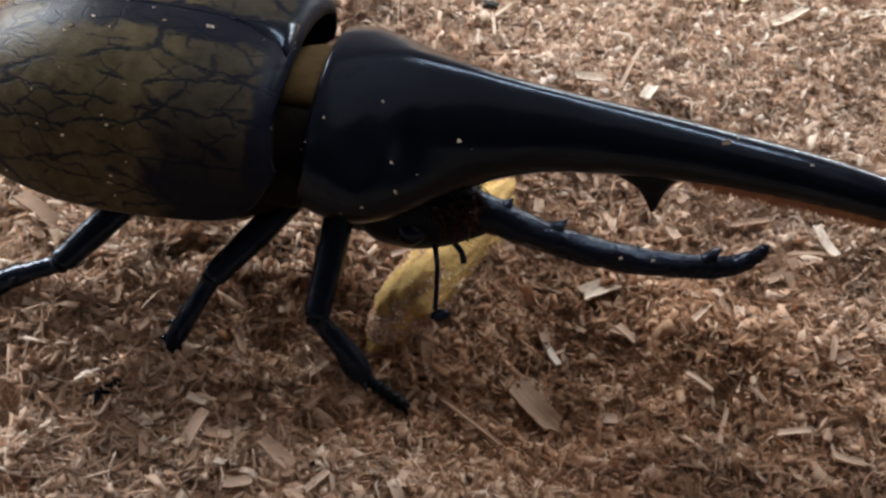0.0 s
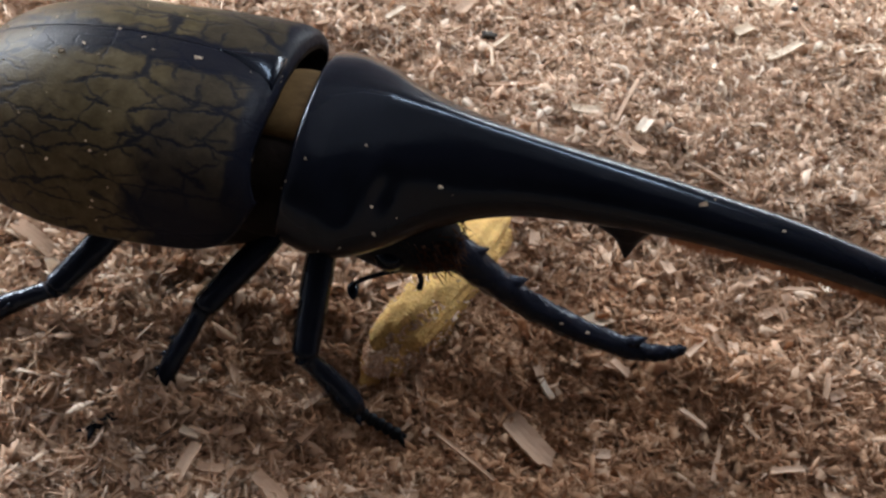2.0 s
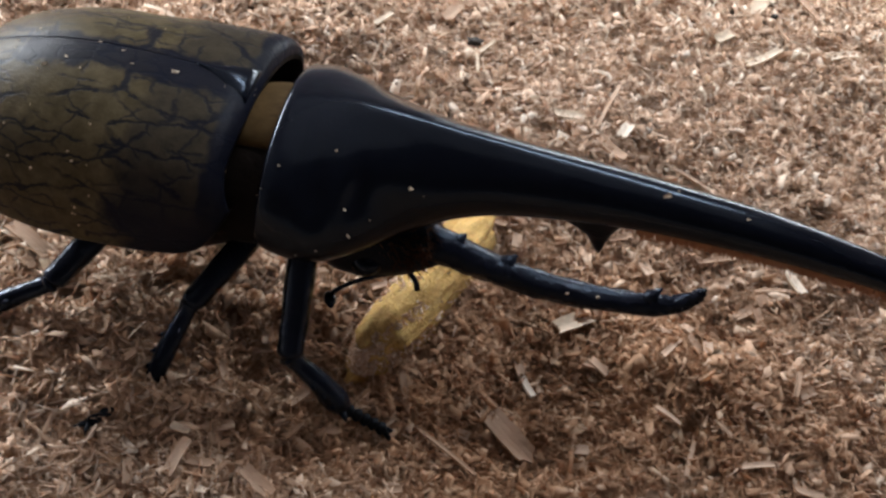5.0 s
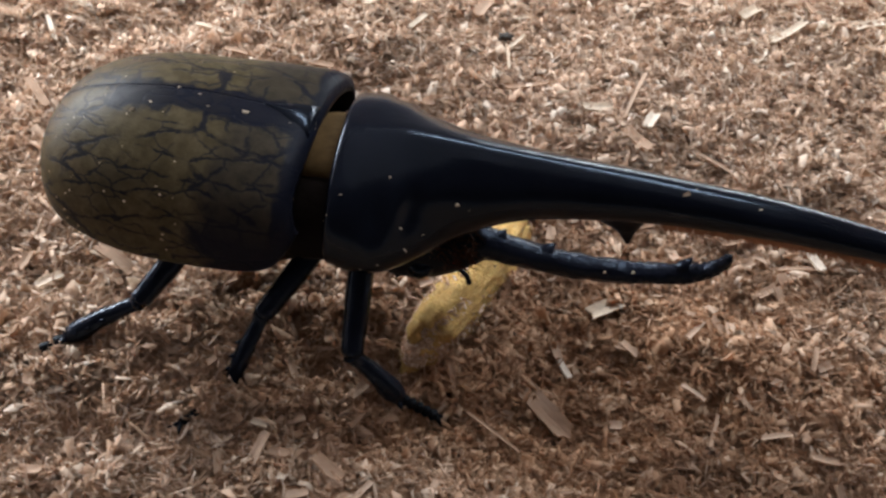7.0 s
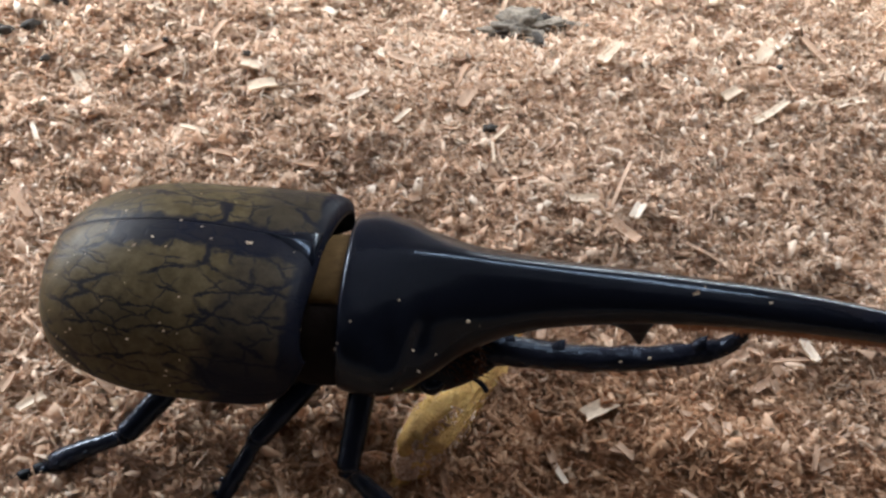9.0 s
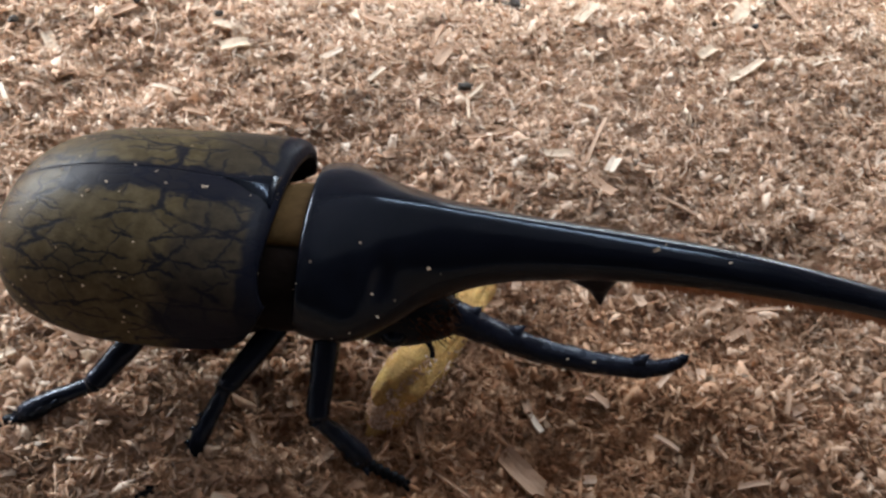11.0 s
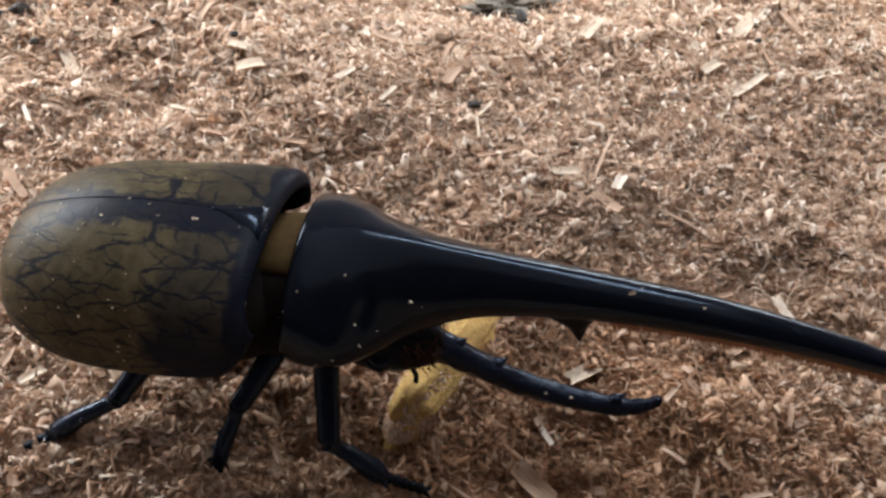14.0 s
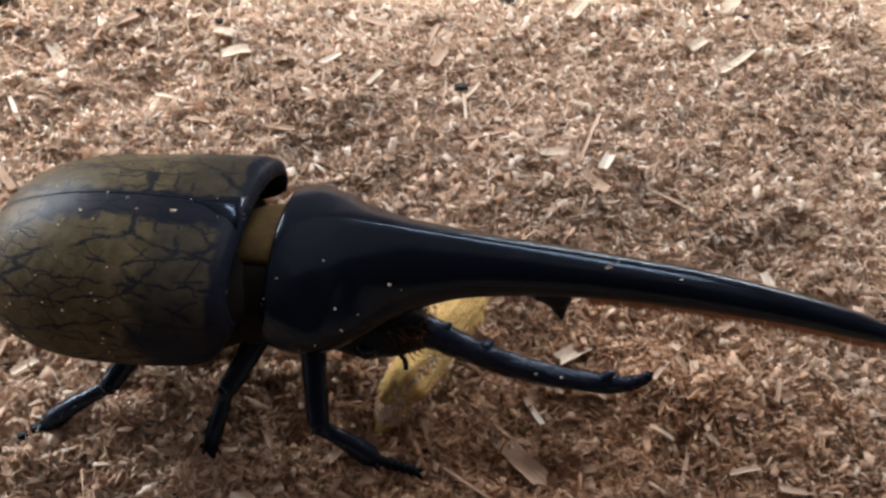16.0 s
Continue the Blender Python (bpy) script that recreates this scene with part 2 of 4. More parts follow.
    front = math_node(nt, "MULTIPLY", math_node(nt, "ADD", s, math_node(nt, "ADD", -6.5, math_node(nt, "MULTIPLY", broken, 14.0))), 0.24, True)
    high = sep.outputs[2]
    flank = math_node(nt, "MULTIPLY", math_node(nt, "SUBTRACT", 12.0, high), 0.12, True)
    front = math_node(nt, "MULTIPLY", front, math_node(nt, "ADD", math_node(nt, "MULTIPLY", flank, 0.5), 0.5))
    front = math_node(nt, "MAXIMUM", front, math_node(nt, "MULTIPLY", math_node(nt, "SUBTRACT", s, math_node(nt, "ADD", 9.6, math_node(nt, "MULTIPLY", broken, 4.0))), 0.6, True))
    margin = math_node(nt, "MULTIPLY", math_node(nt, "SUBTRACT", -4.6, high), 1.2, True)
    blotch = math_node(nt, "MULTIPLY", math_node(nt, "SUBTRACT", noise_at(nt, mm, 0.10, 4, 0.6), 0.53), 4.5, True)
    tone = noise_at(nt, mm, 0.5, 4, 0.6)
    olive = ramp(nt, tone, [(0.3, (0.046, 0.035, 0.018)), (0.5, (0.066, 0.051, 0.027)), (0.72, (0.088, 0.069, 0.039))])
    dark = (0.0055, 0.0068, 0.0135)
    c = mix(nt, math_node(nt, "MULTIPLY", blotch, 0.55), olive, (0.024, 0.020, 0.015))
    c = mix(nt, math_node(nt, "MULTIPLY", lines, 0.88), c, dark)
    c = mix(nt, math_node(nt, "MULTIPLY", math_node(nt, "MAXIMUM", band, seam), 0.9), c, dark)
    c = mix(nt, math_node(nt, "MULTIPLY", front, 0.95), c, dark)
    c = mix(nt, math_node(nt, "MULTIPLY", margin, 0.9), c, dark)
    nt.links.new(c, bsdf.inputs["Base Color"])
    nt.links.new(math_node(nt, "ADD", math_node(nt, "MULTIPLY", noise_at(nt, mm, 0.8, 4, 0.6), 0.25), 0.24), bsdf.inputs["Roughness"])
    bsdf.inputs["IOR"].default_value = 1.40
    bsdf.inputs["Specular IOR Level"].default_value = 0.06
    bump(nt, math_node(nt, "SUBTRACT", noise_at(nt, mm, 2.5, 2, 0.5), math_node(nt, "MULTIPLY", lines, 0.5)), bsdf, 0.00012, 0.5)
    return mat


def simple_material(name, low, high, scale, rough, relief=0.0002, stretch=(1, 1, 1), through_light=0.0, gloss=0.5):
    mat, nt, bsdf = material(name)
    bsdf.inputs["Specular IOR Level"].default_value = gloss
    at = object_coords(nt, stretch)
    a, b = noise_at(nt, at, scale, 4, 0.6), noise_at(nt, at, scale * 6, 3, 0.6)
    f = math_node(nt, "ADD", math_node(nt, "MULTIPLY", a, 0.65), math_node(nt, "MULTIPLY", b, 0.35))
    nt.links.new(ramp(nt, f, [(0.32, low), (0.68, high)]), bsdf.inputs["Base Color"])
    bsdf.inputs["Roughness"].default_value = rough
    if through_light:
        bsdf.inputs["Subsurface Weight"].default_value = through_light
        bsdf.inputs["Subsurface Radius"].default_value = (0.004, 0.002, 0.0008)
    bump(nt, b, bsdf, relief, 0.6)
    return mat


M_BED = bed_material()
M_ELYTRA = elytra_material()
M_FRINGE = simple_material("tan_hair", (0.044, 0.026, 0.010), (0.105, 0.065, 0.027), 180, 0.7, 0.0001, (0.6, 1.2, 1.2), gloss=0.06)
M_RUST = simple_material("rusty_hair", (0.26, 0.10, 0.04), (0.46, 0.21, 0.09), 400, 0.7, 0.0003)
M_FACE = simple_material("dark_rusty_hair", (0.020, 0.008, 0.004), (0.085, 0.033, 0.014), 500, 0.8, 0.0003, gloss=0.1)
M_JELLY = simple_material("yellow_food", (0.38, 0.215, 0.065), (0.69, 0.44, 0.145), 300, 0.9, 0.0016, (1, 1, 1), 0.2)
M_DUST = simple_material("pale_dust", (0.30, 0.225, 0.155), (0.56, 0.46, 0.34), 500, 0.9)
M_FRASS = simple_material("black_frass", (0.012, 0.008, 0.005), (0.045, 0.032, 0.022), 300, 0.8, 0.0006)
M_BARK = simple_material("grey_bark", (0.022, 0.016, 0.012), (0.25, 0.205, 0.155), 160, 0.85, 0.0008)
M_PLASTIC = simple_material("clear_grey_plastic", (0.42, 0.43, 0.44), (0.50, 0.51, 0.52), 20, 0.4)
M_TABLE = simple_material("table_board", (0.22, 0.15, 0.09), (0.34, 0.24, 0.15), 12, 0.5, 0.0003, (0.2, 3, 1))
M_WALL = simple_material("painted_wall", (0.48, 0.50, 0.57), (0.55, 0.57, 0.64), 6, 0.9)
# Dark finish of the added south wall, so the near flanks reflect little.
M_DARK_WALL = simple_material("dark_unseen_wall", (0.045, 0.047, 0.058), (0.07, 0.073, 0.088), 40, 0.95)

# ---- the bed of sawdust ----
HOLLOWS = [(0.036, 0.074, 0.021, 0.018, -0.0105), (0.066, 0.083, 0.013, 0.009, 0.006), (-0.0305, 0.0675, 0.0035, 0.0035, 0.003), (0.010, 0.072, 0.016, 0.012, -0.004), (-0.048, 0.074, 0.026, 0.014, 0.0055), (0.030, 0.250, 0.075, 0.030, -0.013),
           (-0.005, 0.168, 0.036, 0.022, 0.0055), (0.055, 0.145, 0.032, 0.022, 0.0075), (-0.055, 0.180, 0.016, 0.012, -0.004),
           (0.120, 0.190, 0.050, 0.045, 0.003), (-0.080, 0.230, 0.060, 0.040, 0.004), (-0.030, 0.196, 0.022, 0.016, 0.004), (0.115, 0.120, 0.03, 0.025, 0.004)]


LATTICE = np.random.default_rng(5).random((256, 256))


def clumps(u, v):
    """Smooth noise on a lattice, 0 to 1."""
    i, j = np.floor(u).astype(int), np.floor(v).astype(int)
    f, g = u - i, v - j
    f, g = f * f * (3 - 2 * f), g * g * (3 - 2 * g)
    i, j = i % 256, j % 256
    k, m = (i + 1) % 256, (j + 1) % 256
    return (LATTICE[i, j] * (1 - f) + LATTICE[k, j] * f) * (1 - g) + (LATTICE[i, m] * (1 - f) + LATTICE[k, m] * f) * g


def bed_height(x, y):
    z = np.zeros_like(x)
    for cx, cy, sx, sy, h in HOLLOWS:
        z = z + h * np.exp(-((x - cx) / sx) ** 2 - ((y - cy) / sy) ** 2)
    for k, (wave, high) in enumerate([(0.019, 0.0013), (0.0078, 0.0015), (0.0038, 0.0013), (0.0018, 0.0005)]):
        z = z + 2 * high * (clumps(x / wave + 3.7 * k, y / wave + 9.1 * k) - 0.5)
    return z


def sheet(x0, x1, y0, y1, step):
    xs, ys = np.arange(x0, x1 + step / 2, step), np.arange(y0, y1 + step / 2, step)
    gx, gy = np.meshgrid(xs, ys)
    z = bed_height(gx, gy) + rng.normal(0, 0.00035, gx.shape)
    n, m = len(xs), len(ys)
    verts = np.stack([gx, gy, z], -1).reshape(-1, 3)
    a = (np.arange(m - 1)[:, None] * n + np.arange(n - 1)[None]).ravel()
    return verts, np.stack([a, a + 1, a + n + 1, a + n], -1).tolist()


v, f = sheet(-0.40, 0.44, -0.16, 0.42, 0.0020)
ground = new("ground", smooth_mesh("ground", v, f))
ground.data.materials.append(M_BED)
tagged(ground, "bed of packed light brown sawdust", "sawdust bed", kind="structure")


def grains(kind, count, area, size, dense):
    """Loose grains in one joined mesh: flakes, chips, fibres or crumbs, thrown over an area. Returns vertices, quads and triangles."""
    x0, x1, y0, y1 = area
    x, y = rng.uniform(x0, x1, count), rng.uniform(y0, y1, count)
    length = size[0] + (size[1] - size[0]) * rng.random(count) ** dense
    yaw, tilt, roll = rng.uniform(0, 2 * math.pi, count), rng.normal(0, 0.5, count), rng.normal(0, 0.85, count)
    cy, sy, ct, st, cr, sr = np.cos(yaw), np.sin(yaw), np.cos(tilt), np.sin(tilt), np.cos(roll), np.sin(roll)
    ax = np.stack([cy * ct, sy * ct, st], -1)
    side = np.stack([-sy, cy, np.zeros(count)], -1)
    up = np.cross(ax, side)
    ay, az = side * cr[:, None] + up * sr[:, None], up * cr[:, None] - side * sr[:, None]
    lift = rng.uniform(-0.0004, 0.0014, count) + 0.25 * length * np.abs(st)
    centre = np.stack([x, y, bed_height(x, y) + lift], -1)
    if kind == "flake":
        w, th = length * rng.uniform(0.12, 0.5, count), rng.uniform(0.00003, 0.00016, count)
        bend, twist = rng.normal(0, 0.15, count) * length, rng.normal(0, 0.7, count)
        lx = np.array([-0.5, 0, 0.5, 0.5, 0, -0.5])
        ly = np.array([-0.5, -0.5, -0.5, 0.5, 0.5, 0.5])
        jx, jy = rng.normal(0, 0.10, (count, 6)), rng.normal(0, 0.14, (count, 6))
        px, py = (lx + jx) * length[:, None], (ly + jy) * w[:, None]
        pz = np.where(np.abs(lx) < 0.1, 1.0, 0.0)[None] * bend[:, None] + 0.35 * twist[:, None] * (lx * ly)[None] * 4 * w[:, None]
        local = np.concatenate([np.stack([px, py, pz + th[:, None]], -1), np.stack([px, py, pz - th[:, None]], -1)], 1)
        quads = [(0, 1, 4, 5), (1, 2, 3, 4), (11, 10, 7, 6), (10, 9, 8, 7), (0, 6, 7, 1), (1, 7, 8, 2), (2, 8, 9, 3), (3, 9, 10, 4), (4, 10, 11, 5), (5, 11, 6, 0)]
    elif kind == "fibre":
        # a three-sided curl, thick in its middle and drawn out to both ends
        w = np.clip(length * rng.uniform(0.025, 0.075, count), 0.00006, 0.00026)
        bend, kink = rng.normal(0, 0.22, count) * length, rng.normal(0, 0.12, count)
        ring = np.array([(0.0, 1.0), (-0.87, -0.5), (0.87, -0.5)])
        rows = []
        for at, thick in ((-0.5, 0.25), (0.0, 1.0), (0.5, 0.2)):
            for a, b in ring:
                rows.append(np.stack([(at + (0 if at else 1) * kink) * length, a * w * thick + (0 if at else 1) * bend, b * w * thick * 0.8], -1))
        local = np.stack(rows, 1)
        quads = [(i * 3 + j, i * 3 + (j + 1) % 3, i * 3 + 3 + (j + 1) % 3, i * 3 + 3 + j) for i in range(2) for j in range(3)]
    elif kind == "chip":
        corners = np.array([(-0.5, -0.5, -0.5), (0.5, -0.4, -0.5), (0.45, 0.5, -0.4), (-0.5, 0.4, -0.5), (-0.45, -0.45, 0.5), (0.5, -0.5, 0.4), (0.5, 0.4, 0.5), (-0.5, 0.5, 0.4)])
        w = rng.uniform(0.18, 0.65, count)
        local = (corners[None] + rng.normal(0, 0.13, (count, 8, 3)) * (1.3, 1.8, 1.2)) * np.stack([length, w * length, rng.uniform(0.03, 0.10, count) * length], -1)[:, None]
        quads = [(3, 2, 1, 0), (4, 5, 6, 7), (0, 1, 5, 4), (1, 2, 6, 5), (2, 3, 7, 6), (3, 0, 4, 7)]
    else:
        corners = np.array([(-1, -1, -1), (1, -1, -1), (1, 1, -1), (-1, 1, -1), (-1, -1, 1), (1, -1, 1), (1, 1, 1), (-1, 1, 1)], float) * (0.5, 0.36, 0.26)
        local = (corners[None] + rng.normal(0, 0.15, (count, 8, 3))) * length[:, None, None]
        quads = [(3, 2, 1, 0), (4, 5, 6, 7), (0, 1, 5, 4), (1, 2, 6, 5), (2, 3, 7, 6), (3, 0, 4, 7)]
    verts = centre[:, None] + local[..., :1] * ax[:, None] + local[..., 1:2] * ay[:, None] + local[..., 2:] * az[:, None]
    k = local.shape[1]
    faces = (np.array(quads)[None] + (np.arange(count) * k)[:, None, None]).reshape(-1, 4)
    return verts.reshape(-1, 3), faces


def quad_mesh(name, batches):
    verts, faces, base = [], [], 0
    for v, f in batches:
        verts.append(v)
        faces.append(f + base)
        base += len(v)
    verts, faces = np.concatenate(verts), np.concatenate(faces)
    me = bpy.data.meshes.new(name)
    me.vertices.add(len(verts))
    me.vertices.foreach_set("co", verts.astype(np.float32).ravel())
    me.loops.add(faces.size)
    me.loops.foreach_set("vertex_index", faces.astype(np.int32).ravel())
    me.polygons.add(len(faces))
    me.polygons.foreach_set("loop_start", np.arange(0, faces.size, 4, dtype=np.int32))
    me.polygons.foreach_set("loop_total", np.full(len(faces), 4, dtype=np.int32))
    me.update(calc_edges=True)
    return me


NEAR, FAR = (-0.125, 0.155, 0.030, 0.300), (-0.20, 0.26, 0.01, 0.38)
CLOSE = (-0.100, 0.125, 0.040, 0.190)
batches = [grains("crumb", 12000, NEAR, (0.0004, 0.0013), 1.4), grains("chip", 42000, NEAR, (0.0009, 0.0034), 1.8), grains("chip", 22000, CLOSE, (0.0006, 0.0023), 1.6), grains("fibre", 62000, NEAR, (0.0014, 0.0056), 1.8),
           grains("fibre", 44000, CLOSE, (0.0012, 0.0048), 1.7), grains("flake", 6000, FAR, (0.0012, 0.0040), 1.5)]
sawdust = part("sawdust", quad_mesh("sawdust", batches), M_SAWDUST, ground, "loose light brown sawdust, splinters and crumbs")
sawdust["kind"] = "stuff"
flakes = part("wood_flakes", quad_mesh("wood_flakes", [grains("flake", 12000, NEAR, (0.0014, 0.0046), 2.2), grains("fibre", 7000, NEAR, (0.003, 0.008), 2.0), grains("flake", 2500, FAR, (0.002, 0.006), 1.6), grains("flake", 5500, (-0.13, 0.17, 0.13, 0.30), (0.0014, 0.0052), 2.0), grains("fibre", 3500, (-0.13, 0.17, 0.13, 0.30), (0.004, 0.010), 1.5)]), M_FLAKE, ground, "paler curled wood flakes and splinters")
flakes["kind"] = "stuff"
coarse = part("coarse_flakes", quad_mesh("coarse_flakes", [grains("flake", 3600, (-0.17, 0.21, 0.165, 0.33), (0.0016, 0.0054), 2.0), grains("flake", 2600, (-0.17, 0.21, 0.20, 0.34), (0.0018, 0.0062), 2.0), grains("fibre", 1500, (-0.17, 0.21, 0.17, 0.33), (0.004, 0.011), 1.4)]), M_PALE, ground, "coarse whitish wood flakes lying thickest on the far bed")
coarse["kind"] = "stuff"


def shaving_mesh(name, length, width, thick, curl, seed):
    """One broad wood shaving with frayed ends, split fibres and a slight curl, lying along x."""
    r = np.random.default_rng(seed)
    n, m = 9, 5
    u, w = np.linspace(-0.5, 0.5, n), np.linspace(-0.5, 0.5, m)
    fray0, fray1, taper = r.normal(0, 0.035, m), r.normal(0, 0.035, m), r.uniform(0.05, 0.45)
    top = []
    for i in range(n):
        for j in range(m):
            x = u[i] * length + (fray0[j] if i == 0 else fray1[j] if i == n - 1 else 0) * length
            y = w[j] * width * (1 - 0.9 * abs(u[i]) ** 4 * 4 * taper) + r.normal(0, 0.014) * width
            z = curl * length * (u[i] ** 2 * 4 - 0.5) * 0.25 + 0.16 * width * (w[j] ** 2 * 4) + r.normal(0, 0.012) * width
            top.append((x, y, z))
    top = np.array(top)
    low = top - (0, 0, thick)
    faces = []
    for i in range(n - 1):
        for j in range(m - 1):
            a = i * m + j
            faces += [(a, a + m, a + m + 1, a + 1), tuple(n * m + q for q in (a + 1, a + m + 1, a + m, a))]
    rim = [j for j in range(m)] + [i * m + m - 1 for i in range(1, n)] + [(n - 1) * m + j for j in range(m - 2, -1, -1)] + [i * m for i in range(n - 2, 0, -1)]
    faces += [(rim[k], rim[(k + 1) % len(rim)], rim[(k + 1) % len(rim)] + n * m, rim[k] + n * m) for k in range(len(rim))]
    return outward(smooth_mesh(name, np.concatenate([top, low]), faces, False))


# ---- the beetle ----
beetle = new("beetle")
beetle.matrix_world = pose(-0.008, 0.09384, 0.0, 0, 0, -10.2)
tagged(beetle, "large black horned beetle with olive wing cases feeding on sawdust", "beetle")
ROOT = pose(-0.008, 0.09384, 0.0, 0, 0, -10.2)

HUB, NECK, BROW = (-20, 0, 32), (0, 0, 36), (17, 0, 21)
WING = [(-52.4, 0.6, 31, 29.5, 28), (-51.4, 7, 35.5, 29.3, 27), (-48.6, 13.2, 39.6, 28.6, 25), (-43, 17.4, 43.2, 27.9, 23.6), (-33, 20.0, 46.4, 27.6, 23.5), (-22, 20.4, 47.6, 28.2, 24),
        (-13, 20.4, 47.6, 29.8, 25.2), (-9, 20.1, 47.3, 31.8, 27.6), (-6.9, 19.3, 46.9, 34.0, 30.6), (-5.5, 17.8, 46.1, 36.2, 33.4), (-4.8, 16.2, 44.8, 37.2, 35.0)]
CHEST = [(-1.0, 13.4, 44.3, 34, 27), (-0.5, 15.6, 46.2, 34, 25.6), (0.5, 16.5, 47.1, 34, 24.8), (4.4, 17.1, 47.7, 34, 24), (9, 16.4, 48, 34.5, 24), (14, 13.2, 47.8, 35.5, 25), (20, 9, 47.4, 38, 28), (27, 6.6, 46.9, 40.3, 32.5), (36, 5.1, 46.6, 41.4, 35.6),
         (53, 3.9, 46.2, 42.2, 38.1), (70, 3.4, 45.2, 41.9, 38.6), (86, 2.8, 42.8, 40.2, 37.6), (98, 2.2, 40.1, 38.0, 36.0), (110, 0.5, 35.6, 35.0, 34.4)]


def chest_power(s):
    """How square the chest's upper half is: roof-shaped behind, round along the horn."""
    return 1.95 - 0.25 * float(np.clip((s - 4) / 6, 0, 1)) + 0.30 * float(np.clip((s - 22) / 24, 0, 1))


def wing_case(side):
    """One wing case: the outer shell from the seam to the edge, with an inner skin and a rolled rim."""
    rows = curve_through(WING, 44)
    rows[:, 1] = np.maximum(rows[:, 1], 0.3)
    ang = np.append(np.linspace(-0.32, math.pi / 2 - 0.06, 29), (math.pi / 2 - 0.012, math.pi / 2 - 0.004))
    outer = []
    for r in rows:
        p = section(r, ang, 2.2 + 0.6 * float(np.clip((r[0] + 24) / 18, 0, 1)), 2.0)
        groove = np.exp(-((p[:, 1] / 0.7) ** 2)) * 0.07 * min(1.0, r[1] / 10)
        p[:, 2] -= groove
        near_front = float(np.clip((r[0] + 16) / 12, 0, 1))
        p[:, 0] += (3.4 if side > 0 else -0.6) * (p[:, 1] / 20) ** 2 * near_front
        if side < 0:
            p[:, 0] += 2.9 * np.clip((43 - p[:, 2]) / 13, 0, 1) * near_front
        p[-2:, 1] = (0.22, 0.03)
        outer.append(p)
    outer = np.array(outer)
    inner = outer.copy()
    inner[..., 1] *= 0.955
    inner[..., 2] = 27 + (inner[..., 2] - 27) * 0.955
    n, m = outer.shape[:2]
    verts = np.concatenate([outer.reshape(-1, 3), inner.reshape(-1, 3)])
    verts[:, 1] *= side
    faces = []
    for i in range(n - 1):
        for j in range(m - 1):
            a = i * m + j
            faces += [(a, a + 1, a + m + 1, a + m), tuple(n * m + q for q in (a + m, a + m + 1, a + 1, a))]
    rim = list(range(m)) + [i * m + m - 1 for i in range(1, n)] + [(n - 1) * m + j for j in range(m - 2, -1, -1)] + [i * m for i in range(n - 2, 0, -1)]
    faces += [(rim[k], rim[(k + 1) % len(rim)], rim[(k + 1) % len(rim)] + n * m, rim[k] + n * m) for k in range(len(rim))]
    return verts, faces


# The belly is deepened out of view to block low light beneath the body.
belly_rows = [(s, w * 0.94, t - 2.0, e, b - 13.5 * min(1.0, max(0.0, (s + 50) / 9))) for s, w, t, e, b in WING[:-5]] + [(-13, 18.5, 43.5, 29.4, 11), (-8, 15.5, 40.0, 30.5, 11.5), (-3, 11, 37.0, 31, 13), (2, 9, 36, 31, 14)]
abdomen = part("abdomen", shell("abdomen", loft(belly_rows, 30, 32, 2.1, 1.25), HUB), M_BELLY, beetle, "dark brown underside of the body")
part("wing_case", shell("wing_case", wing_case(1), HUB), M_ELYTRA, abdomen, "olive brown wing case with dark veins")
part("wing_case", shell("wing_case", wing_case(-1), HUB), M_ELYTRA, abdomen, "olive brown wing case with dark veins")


def scutellum():
    n, m = 8, 9
    verts, faces = [], []
    for i in range(n):
        u = i / (n - 1)
        for j in range(m):
            w = j / (m - 1) * 2 - 1
            verts.append((-5.4 - 8.6 * u, w * (3.7 * (1 - u) ** 1.1 + 0.12), 46.35 + 1.15 * min(1.0, 2.2 * u) ** 0.6 + 0.30 - 0.55 * w * w))
    top = np.array(verts)
    for i in range(n - 1):
        for j in range(m - 1):
            a = i * m + j
            faces += [(a, a + 1, a + m + 1, a + m), tuple(n * m + q for q in (a + m, a + m + 1, a + 1, a))]
    rim = list(range(m)) + [i * m + m - 1 for i in range(1, n)] + [(n - 1) * m + j for j in range(m - 2, -1, -1)] + [i * m for i in range(n - 2, 0, -1)]
    faces += [(rim[k], rim[(k + 1) % len(rim)], rim[(k + 1) % len(rim)] + n * m, rim[k] + n * m) for k in range(len(rim))]
    return np.concatenate([top, top - (0, 0, 1.8)]), faces


part("scutellum", shell("scutellum", scutellum(), HUB), M_BLACK, abdomen, "small black shiny plate between the wing cases")


def arc_band(rows, lo, hi, n, around, power=2.0):
    """A strip of a lofted body between two angles, with an inner skin."""
    r = curve_through(rows, n)
    ang = np.linspace(lo, hi, around)
    outer = np.array([section(q, ang, power, power) for q in r])
    lean = (ang - (lo + hi) / 2) / ((hi - lo) / 2)
    outer[..., 2] -= 1.2 * lean[None] ** 6
    inner = outer.copy()
    inner[..., 2] -= 1.5
    m = around
    verts = np.concatenate([outer.reshape(-1, 3), inner.reshape(-1, 3)])
    faces = []
    for i in range(n - 1):
        for j in range(m - 1):
            a = i * m + j
            faces += [(a, a + 1, a + m + 1, a + m), tuple(n * m + q for q in (a + m, a + m + 1, a + 1, a))]
    rim = list(range(m)) + [i * m + m - 1 for i in range(1, n)] + [(n - 1) * m + j for j in range(m - 2, -1, -1)] + [i * m for i in range(n - 2, 0, -1)]
    faces += [(rim[k], rim[(k + 1) % len(rim)], rim[(k + 1) % len(rim)] + n * m, rim[k] + n * m) for k in range(len(rim))]
    return verts, faces


